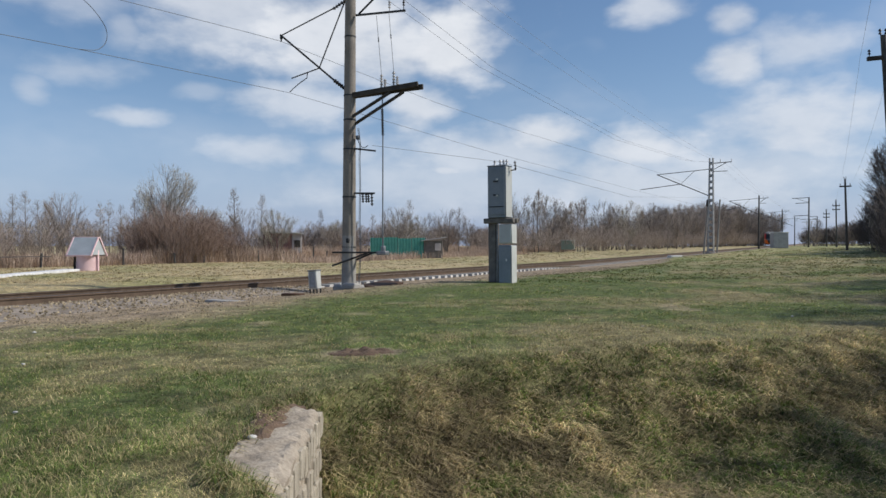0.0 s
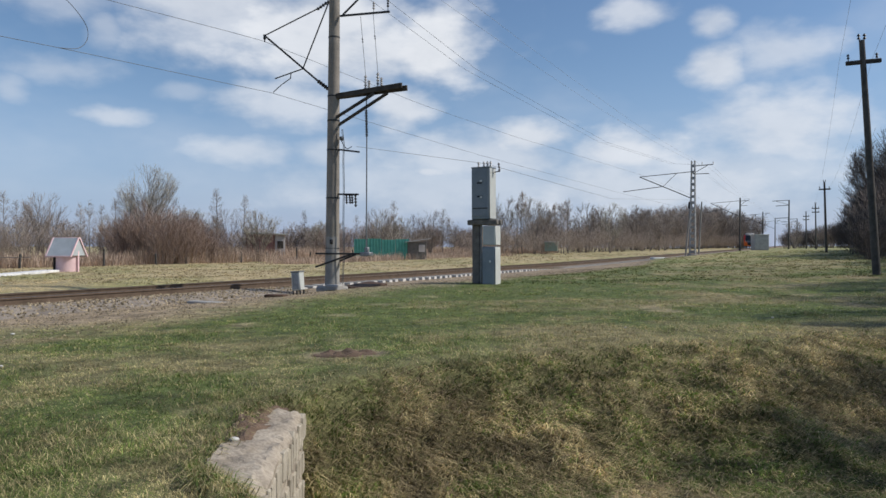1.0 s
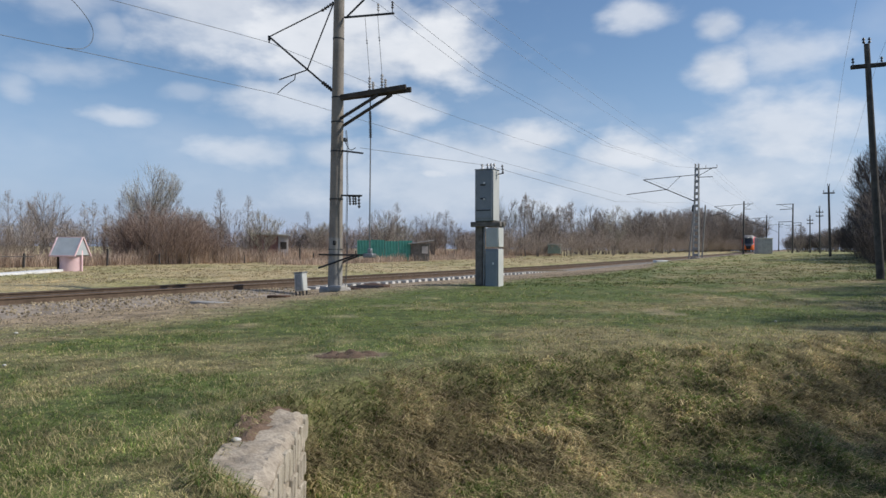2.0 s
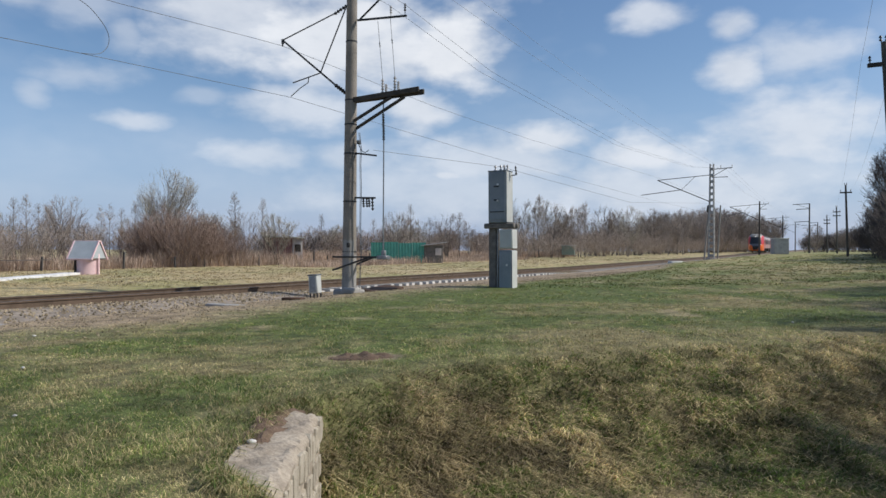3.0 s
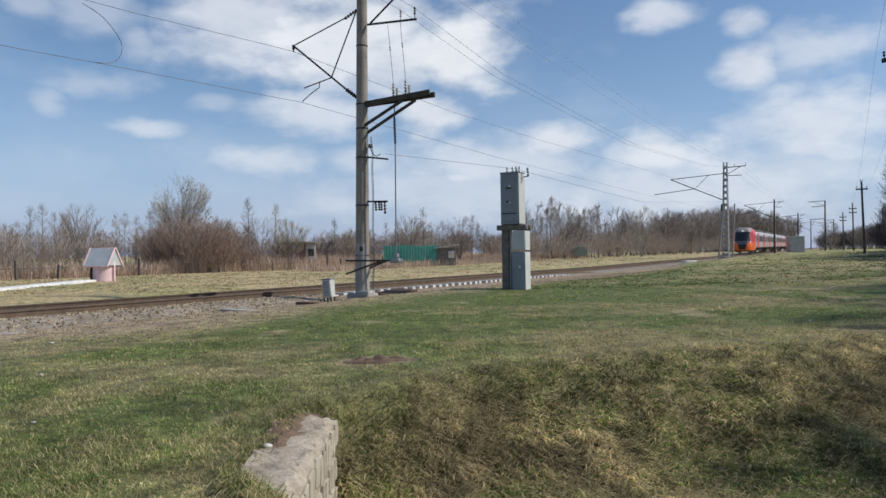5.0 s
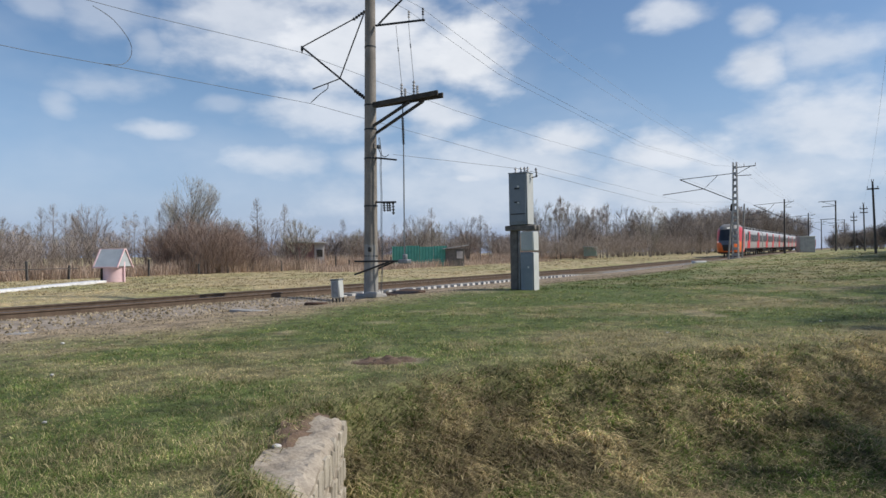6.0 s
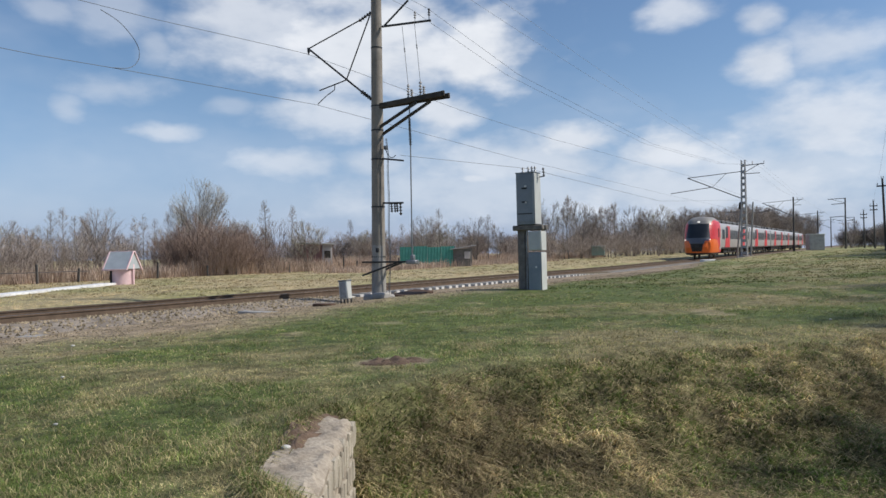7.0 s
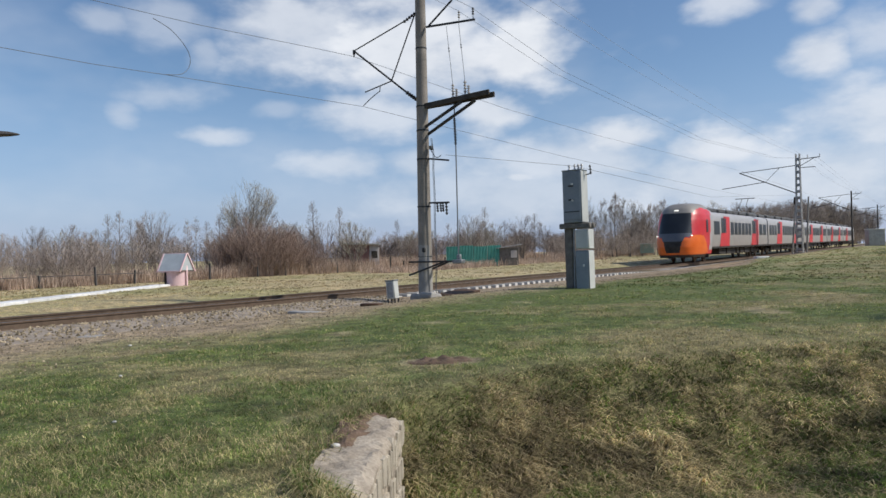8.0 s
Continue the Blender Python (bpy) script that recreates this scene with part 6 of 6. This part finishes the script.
        plant(kind, s, p, tall, rng.uniform(0, 360), "thicket beside the field")
    s, p = at_view(0.503, 168)
    plant("far_dark", s, p, 6.6, 40, "wood along the line")
    for k in range(62):
        d = rng.uniform(40, 100)
        u = 0.603 + 0.09 * rng.random() ** 0.8
        s, p = at_view(u, d)
        kind = rng.choice(("dark_shrub", "dark_shrub", "far_shrub"))
        # the first nine stand out of view, added to shade the near right turf
        if k < 9:
            y0 = 6.0 + 0.7 * k
            x0 = 0.66 * y0 + 4.4 + rng.uniform(0, 0.8)
            s, p = x0 * SIN + y0 * COS, -x0 * COS + y0 * SIN
            plant("dark_shrub", s, p, rng.uniform(3.6, 4.2), rng.uniform(0, 360), "thicket beside the field")
            continue
        plant(kind, s, p, min(7.0, 2.6 + 120 * (u - 0.60)) * rng.uniform(0.8, 1.0) * (d / 55) ** 0.8, rng.uniform(0, 360), "thicket beside the field")


build_planting()


def build_shade_row_and_scrub():
    rng = random.Random(19)
    # row of trees out of view, added only to cast shade from the right
    for k in range(34):
        y0 = 2.0 + 1.55 * k + rng.uniform(-0.6, 0.6)
        x0 = 0.66 * y0 + 6.8 + rng.uniform(0, 1.5)
        s, p = x0 * SIN + y0 * COS, -x0 * COS + y0 * SIN
        plant("dark_a", s, p, rng.uniform(8.2, 9.4) if y0 > 13 else rng.uniform(8.0, 8.6), rng.uniform(0, 360), "thicket beside the field")


    # the low dark scrub that closes the field behind the poles
    for k in range(30):
        d = rng.uniform(150, 185)
        s, p = at_view(0.492 + 0.0042 * k + rng.uniform(-0.002, 0.002), d)
        plant("dark_shrub" if k % 3 else "far_shrub", s, p, 3.6 + 0.09 * k + rng.uniform(0, 1.2), rng.uniform(0, 360), "thicket beside the field")


build_shade_row_and_scrub()


# ---- grass ----
def blades(name, x, y, over, length, width, lean, tint, label, rise=1.0):
    """One mesh of bent blades; over is the way that each one bends."""
    rs = np.random.RandomState(len(x) % 1000)
    n = len(x)
    z = land(x, y) - 0.012
    turn = rs.normal(0, 0.5, n)
    side = np.stack([-over[:, 1] * np.cos(turn) - over[:, 0] * np.sin(turn), over[:, 0] * np.cos(turn) - over[:, 1] * np.sin(turn), np.zeros(n)], 1)
    root = np.stack([x, y, z], 1)
    up = np.array([[0, 0, 1.0]])
    ln, w, le = length[:, None], width[:, None], lean[:, None]
    mid = root + up * rise * ln * (0.58 - 0.22 * le) + over * ln * 0.38 * le
    tip = root + up * rise * ln * (1.0 - 0.82 * le) + over * ln * 0.9 * le
    v = np.stack([root - side * w, root + side * w, mid + side * w * 0.7, mid - side * w * 0.7, tip], 1).reshape(-1, 3)
    base = np.arange(n)[:, None] * 5
    quads = (base + np.array([[0, 1, 2, 3]])).tolist()
    tris = (base + np.array([[3, 2, 4]])).tolist()
    ob = raw(name, v, quads + tris, M_BLADE, np.repeat(tint, 5, 0))
    return tagged(ob, label, "grass", kind="stuff")


BLADE_GREEN, BLADE_STRAW = np.array([0.185, 0.252, 0.064]), np.array([0.63, 0.53, 0.275])


def tufts(clumps, each, near, far, radius, seed, left=-0.80, right=0.72):
    """Blades that spring from many small clumps: x, y, bending way, one random number a clump, generator."""
    rs = np.random.RandomState(seed)
    d = near * (far / near) ** rs.uniform(0, 1, clumps)
    u = rs.uniform(left, right, clumps)
    cx, cy, luck = np.repeat(u * d, each), np.repeat(d, each), np.repeat(rs.uniform(0, 1, clumps), each)
    n = clumps * each
    a, r = rs.uniform(0, 2 * np.pi, n), radius * np.sqrt(rs.uniform(0, 1, n)) * (0.5 + np.repeat(rs.uniform(0, 1, clumps), each))
    r = r * (1 + cy * 0.03)
    b = a + rs.normal(0, 0.8, n)
    return cx + r * np.cos(a), cy + r * np.sin(a), np.stack([np.cos(b), np.sin(b), np.zeros(n)], 1), luck, rs


def on_wall(x, y):
    return (x > -1.40 - 0.03 * (y - 5)) & (x < -0.98) & (y > 4.35 - 0.25 * (x + 1)) & (y < 6.36)


def build_grass():
    x, y, over, luck, rs = tufts(27000, 14, 3.2, 30.0, 0.07, 31)
    s, p = x * SIN + y * COS, -x * COS + y * SIN
    straw, soil = cover(x, y)
    keep = (bank(x, y) < 0.06 + 0.3 * rs.uniform(0, 1, len(x))) & (rs.uniform(0, 1, len(x)) > soil * 0.72) & ((p < 13.4) | (p > 18.6)) & ~on_wall(x, y)
    x, y, over, luck, straw = x[keep], y[keep], over[keep], luck[keep], straw[keep]
    n = len(x)
    dist = np.hypot(x, y)
    dry = rs.uniform(0, 1, n) < np.clip(0.24 + 0.66 * straw + 0.5 * (luck - 0.5), 0.04, 0.96)
    hue = np.stack([1 + 0.25 * (luck - 0.5), np.ones(n), 1 - 0.2 * (luck - 0.5)], 1)
    tint = np.where(dry[:, None], BLADE_STRAW * rs.uniform(0.3, 1.15, (n, 1)), BLADE_GREEN * rs.uniform(0.55, 1.2, (n, 1)) * hue)
    # patchy gain, raised mid-lawn beyond about 7 m from the eye
    lawn_gain = 1.06 + 3.4 * (layered(x, y, 0.55, 141, 3) - 0.5) + 0.62 * step(6.5, 11.0, dist) * step(-5.5, -1.5, x) * step(14, 8, x)
    tint = tint * np.clip(lawn_gain, 0.5, 1.3)[:, None]
    # with distance, blades blend towards a brightened ground tint
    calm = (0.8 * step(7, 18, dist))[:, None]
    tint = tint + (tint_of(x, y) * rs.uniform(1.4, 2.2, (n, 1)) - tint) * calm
    length = rs.uniform(0.03, 0.08, n) * (0.6 + 0.8 * luck)
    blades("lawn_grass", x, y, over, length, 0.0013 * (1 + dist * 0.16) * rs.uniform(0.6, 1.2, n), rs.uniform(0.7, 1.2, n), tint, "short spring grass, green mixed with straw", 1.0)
    # coarser tufts on the turf above the bank
    x, y, over, luck, rs = tufts(24000, 12, 3.6, 26.0, 0.06, 131, -0.80, 0.70)
    straw, soil = cover(x, y)
    p = -x * COS + y * SIN
    here = np.exp(-((bank(x, y) - 0.05) / 0.25) ** 2) * np.clip(0.30 + 3.2 * (layered(x, y, 0.9, 143, 3) - 0.5), 0.06, 1)
    keep = (rs.uniform(0, 1, len(x)) < here) & (soil < 0.4) & (p < 9.5) & ~on_wall(x, y)
    x, y, over, luck, straw = x[keep], y[keep], over[keep], luck[keep], straw[keep]
    n = len(x)
    dry = rs.uniform(0, 1, n) < np.clip(0.22 + 0.5 * straw + 0.9 * (luck - 0.5), 0.05, 0.95)
    tint = np.where(dry[:, None], BLADE_STRAW * rs.uniform(0.3, 1.2, (n, 1)), BLADE_GREEN * rs.uniform(0.3, 1.5, (n, 1)))
    blades("turf_tufts", x, y, over, rs.uniform(0.06, 0.15, n) * (0.6 + 0.7 * luck), 0.0016 * (1 + y * 0.10) * rs.uniform(0.6, 1.3, n), rs.uniform(0.5, 1.15, n), tint, "coarse grass tufts, green and bleached, in the turf", 0.9)
    # the ditch bank: long dead grass combed downhill, green shoots between
    x, y, over, luck, rs = tufts(17000, 14, 6.0, 18.0, 0.085, 57, -0.25, 0.72)
    keep = (bank(x, y) > 0.02 + 0.22 * rs.uniform(0, 1, len(x)) ** 2) & ~on_wall(x, y) & ((x > -0.96) | (y > 6.4))
    x, y, over, luck = x[keep], y[keep], over[keep], luck[keep]
    n = len(x)
    e = 0.25
    slope = np.stack([-(land(x + e, y) - land(x - e, y)), -(land(x, y + e) - land(x, y - e)), np.zeros(n)], 1)
    slope /= np.linalg.norm(slope, axis=1, keepdims=True) + 1e-6
    way = layered(x, y, 0.5, 88, 2) * 12.0
    over = over * 0.55 + slope * 0.5 + np.stack([np.cos(way), np.sin(way), way * 0], 1) * 0.2
    over /= np.linalg.norm(over, axis=1, keepdims=True) + 1e-6
    green_here = np.clip(0.50 + 2.4 * (layered(x, y, 1.1, 69, 3) - 0.5) + 1.0 * (luck - 0.5) - 0.25 * step(1.2, -0.2, x) + 0.10 * step(2.0, 5.0, x), 0.03, 0.9)
    live = rs.uniform(0, 1, n) < green_here
    brown = np.array([0.45, 0.35, 0.22])
    dead = BLADE_STRAW + (brown - BLADE_STRAW) * np.clip(rs.uniform(0, 1, (n, 1)) + 0.4 * (layered(x, y, 0.7, 79, 2)[:, None] - 0.5), 0, 1)
    tint = np.where(live[:, None], BLADE_GREEN * rs.uniform(0.5, 1.2, (n, 1)), dead * rs.uniform(0.35, 1.2, (n, 1)))
    tint = tint * np.clip(1.10 + 2.4 * (layered(x, y, 0.30, 83, 2) - 0.5), 0.5, 1.5)[:, None]
    length = np.where(live, rs.uniform(0.07, 0.18, n), rs.uniform(0.10, 0.30, n)) * (0.45 + 0.9 * luck)
    blades("bank_grass", x, y, over, length, 0.0042 * (1 + y * 0.04) * rs.uniform(0.5, 1.4, n), np.where(live, rs.uniform(0.5, 1.0, n), rs.uniform(0.7, 1.18, n)), tint, "long matted dead grass with green shoots", 0.62)
    # loose straw lying over the turf
    x, y, over, luck, rs = tufts(15000, 5, 3.6, 22.0, 0.16, 111)
    straw, soil = cover(x, y)
    p = -x * COS + y * SIN
    keep = (rs.uniform(0, 1, len(x)) < 0.06 + 0.45 * straw + 0.6 * step(0.1, 0.4, bank(x, y))) & (p < 13) & ~on_wall(x, y)
    x, y, over = x[keep], y[keep], over[keep]
    n = len(x)
    blades("loose_straw", x, y, over, rs.uniform(0.06, 0.17, n) * (1 + 1.3 * step(0.1, 0.4, bank(x, y))), 0.0013 * (1 + 0.08 * y) * (1 + 0.6 * step(0.1, 0.4, bank(x, y))) * rs.uniform(0.7, 1.4, n), rs.uniform(0.8, 1.12, n), BLADE_STRAW * rs.uniform(0.5, 1.15, (n, 1)), "loose bleached straw lying on the turf", 0.45)
    # long dead tufts that hang along the head wall
    rs = np.random.RandomState(97)
    n = 6400
    c = rs.randint(0, 130, n)
    wy = 4.5 + 2.1 * rs.uniform(0, 1, 130)
    far_end = rs.uniform(0, 1, 130) < 0.45
    cx = np.where(far_end, rs.uniform(-1.45, -0.45, 130), rs.uniform(-0.97, -0.80, 130))
    cy = np.where(far_end, 6.36 + 0.9 * rs.uniform(0, 1, 130) ** 1.5, wy)
    left, end = rs.uniform(0, 1, 130) < 0.33, rs.uniform(0, 1, 130) < 0.28
    cx, cy, far_end = np.where(left, rs.uniform(-1.56, -1.42, 130), cx), np.where(left, rs.uniform(4.7, 6.4, 130), cy), far_end | left
    along = rs.uniform(0, 1, 130)
    cx, cy, far_end = np.where(end, -1.48 + 0.52 * along, cx), np.where(end, 4.72 - 0.66 * along - rs.uniform(0, 0.1, 130), cy), far_end | end
    a = rs.uniform(0, 2 * np.pi, n)
    x, y = cx[c] + 0.05 * rs.normal(size=n) * np.cos(a), cy[c] + 0.05 * rs.normal(size=n) * np.sin(a)
    x = np.where(far_end[c], x, np.maximum(x, -0.975))
    over = np.stack([np.cos(a) * 0.8 + 0.2, np.sin(a) * 0.8 - 0.3, np.zeros(n)], 1)
    live = rs.uniform(0, 1, n) < 0.35
    tint = np.where(live[:, None], BLADE_GREEN * rs.uniform(0.7, 1.3, (n, 1)), BLADE_STRAW * rs.uniform(0.45, 1.1, (n, 1)))
    blades("wall_grass", x, y, over, rs.uniform(0.08, 0.26, n), 0.004 * rs.uniform(0.6, 1.3, n), rs.uniform(0.5, 1.1, n), tint, "dead tufts hanging round the head wall")
    # coarse tufts farther off
    x, y, over, luck, rs = tufts(9000, 10, 24.0, 110.0, 0.12, 71)
    s, p = x * SIN + y * COS, -x * COS + y * SIN
    straw, soil = cover(x, y)
    keep = ((p < 12.6) | (p > 18.5)) & (p < 44) & (rs.uniform(0, 1, len(x)) > soil * 0.9)
    x, y, over, luck, straw, p = x[keep], y[keep], over[keep], luck[keep], straw[keep], p[keep]
    n = len(x)
    dist = np.hypot(x, y)
    dry = rs.uniform(0, 1, n) < np.clip(0.15 + 0.7 * straw + 0.4 * (luck - 0.5) + 0.3 * (p > 19), 0.03, 0.98)
    tint = np.where(dry[:, None], np.array([0.52, 0.43, 0.29]) * rs.uniform(0.5, 1.0, (n, 1)), np.array([0.15, 0.19, 0.06]) * rs.uniform(0.6, 1.2, (n, 1)))
    tint = tint + (tint_of(x, y) * rs.uniform(0.9, 1.35, (n, 1)) - tint) * 0.88
    blades("meadow_grass", x, y, over, rs.uniform(0.04, 0.13, n), 0.0007 * dist * rs.uniform(0.6, 1.3, n), rs.uniform(0.5, 1.1, n), tint, "rough meadow grass, pale straw with green")
    # reeds and dead weeds before the bushes
    rs = np.random.RandomState(83)
    n = 75000
    s = -12 + 130 * rs.uniform(0, 1, n) ** 1.2
    p = 37.5 + np.abs(rs.normal(0, 2.6, n)) + 1.5 * lattice_noise(s, s * 0, 4.0, 5)
    x, y = s * SIN - p * COS, s * COS + p * SIN
    # a thinner stand before the sheet fence
    front = rs.uniform(0, 1, n) < 0.16
    s, p = np.where(front, rs.uniform(40, 78, n), s), np.where(front, rs.uniform(30.6, 34.0, n) - 0.02 * (s - 50), p)
    x, y = s * SIN - p * COS, s * COS + p * SIN
    b = rs.uniform(0, 2 * np.pi, n)
    pale, deep = np.array([0.58, 0.46, 0.36]), np.array([0.36, 0.26, 0.20])
    tone = pale + (deep - pale) * rs.uniform(0, 1, (n, 1))
    tall = (0.55 + 1.5 * layered(s, p, 5.0, 91, 3)) * rs.uniform(0.5, 1.25, n) * np.where(front, 0.55, 1.0)
    blades("dead_weeds", x, y, np.stack([np.cos(b), np.sin(b), b * 0], 1), tall * 0.85, 0.017 * rs.uniform(0.5, 1.4, n), rs.uniform(0.05, 0.6, n), tone, "standing dead weeds and reeds, pinkish tan")


build_grass()


# ---- what moves ----
def motions():
    rows = []
    # seconds, way along the line, drift and turn on the slight far curve
    for t, s, out, bend in ((0.0, 262.5, 2.9, 3.2), (1.0, 237.0, 1.3, 2.8), (1.5, 224.2, 0.8, 2.5), (3.0, 185.4, 0.4, 1.9), (4.5, 146.2, 0.1, 1.25), (6.0, 107.6, 0.0, 0.65), (7.0, 82.0, 0.0, 0.42), (7.5, 69.0, 0.0, 0.3), (8.0, 55.4, 0.0, 0.2)):
        rows.append((t, Matrix.Translation(at(s, TRACK_P + out, rail_z(s))) @ pose(0, 0, 0, 0, 0, TURN + bend) @ pose(0, 0, 0, 0.33, 0, 0)))
    walk(train, rows)


motions()
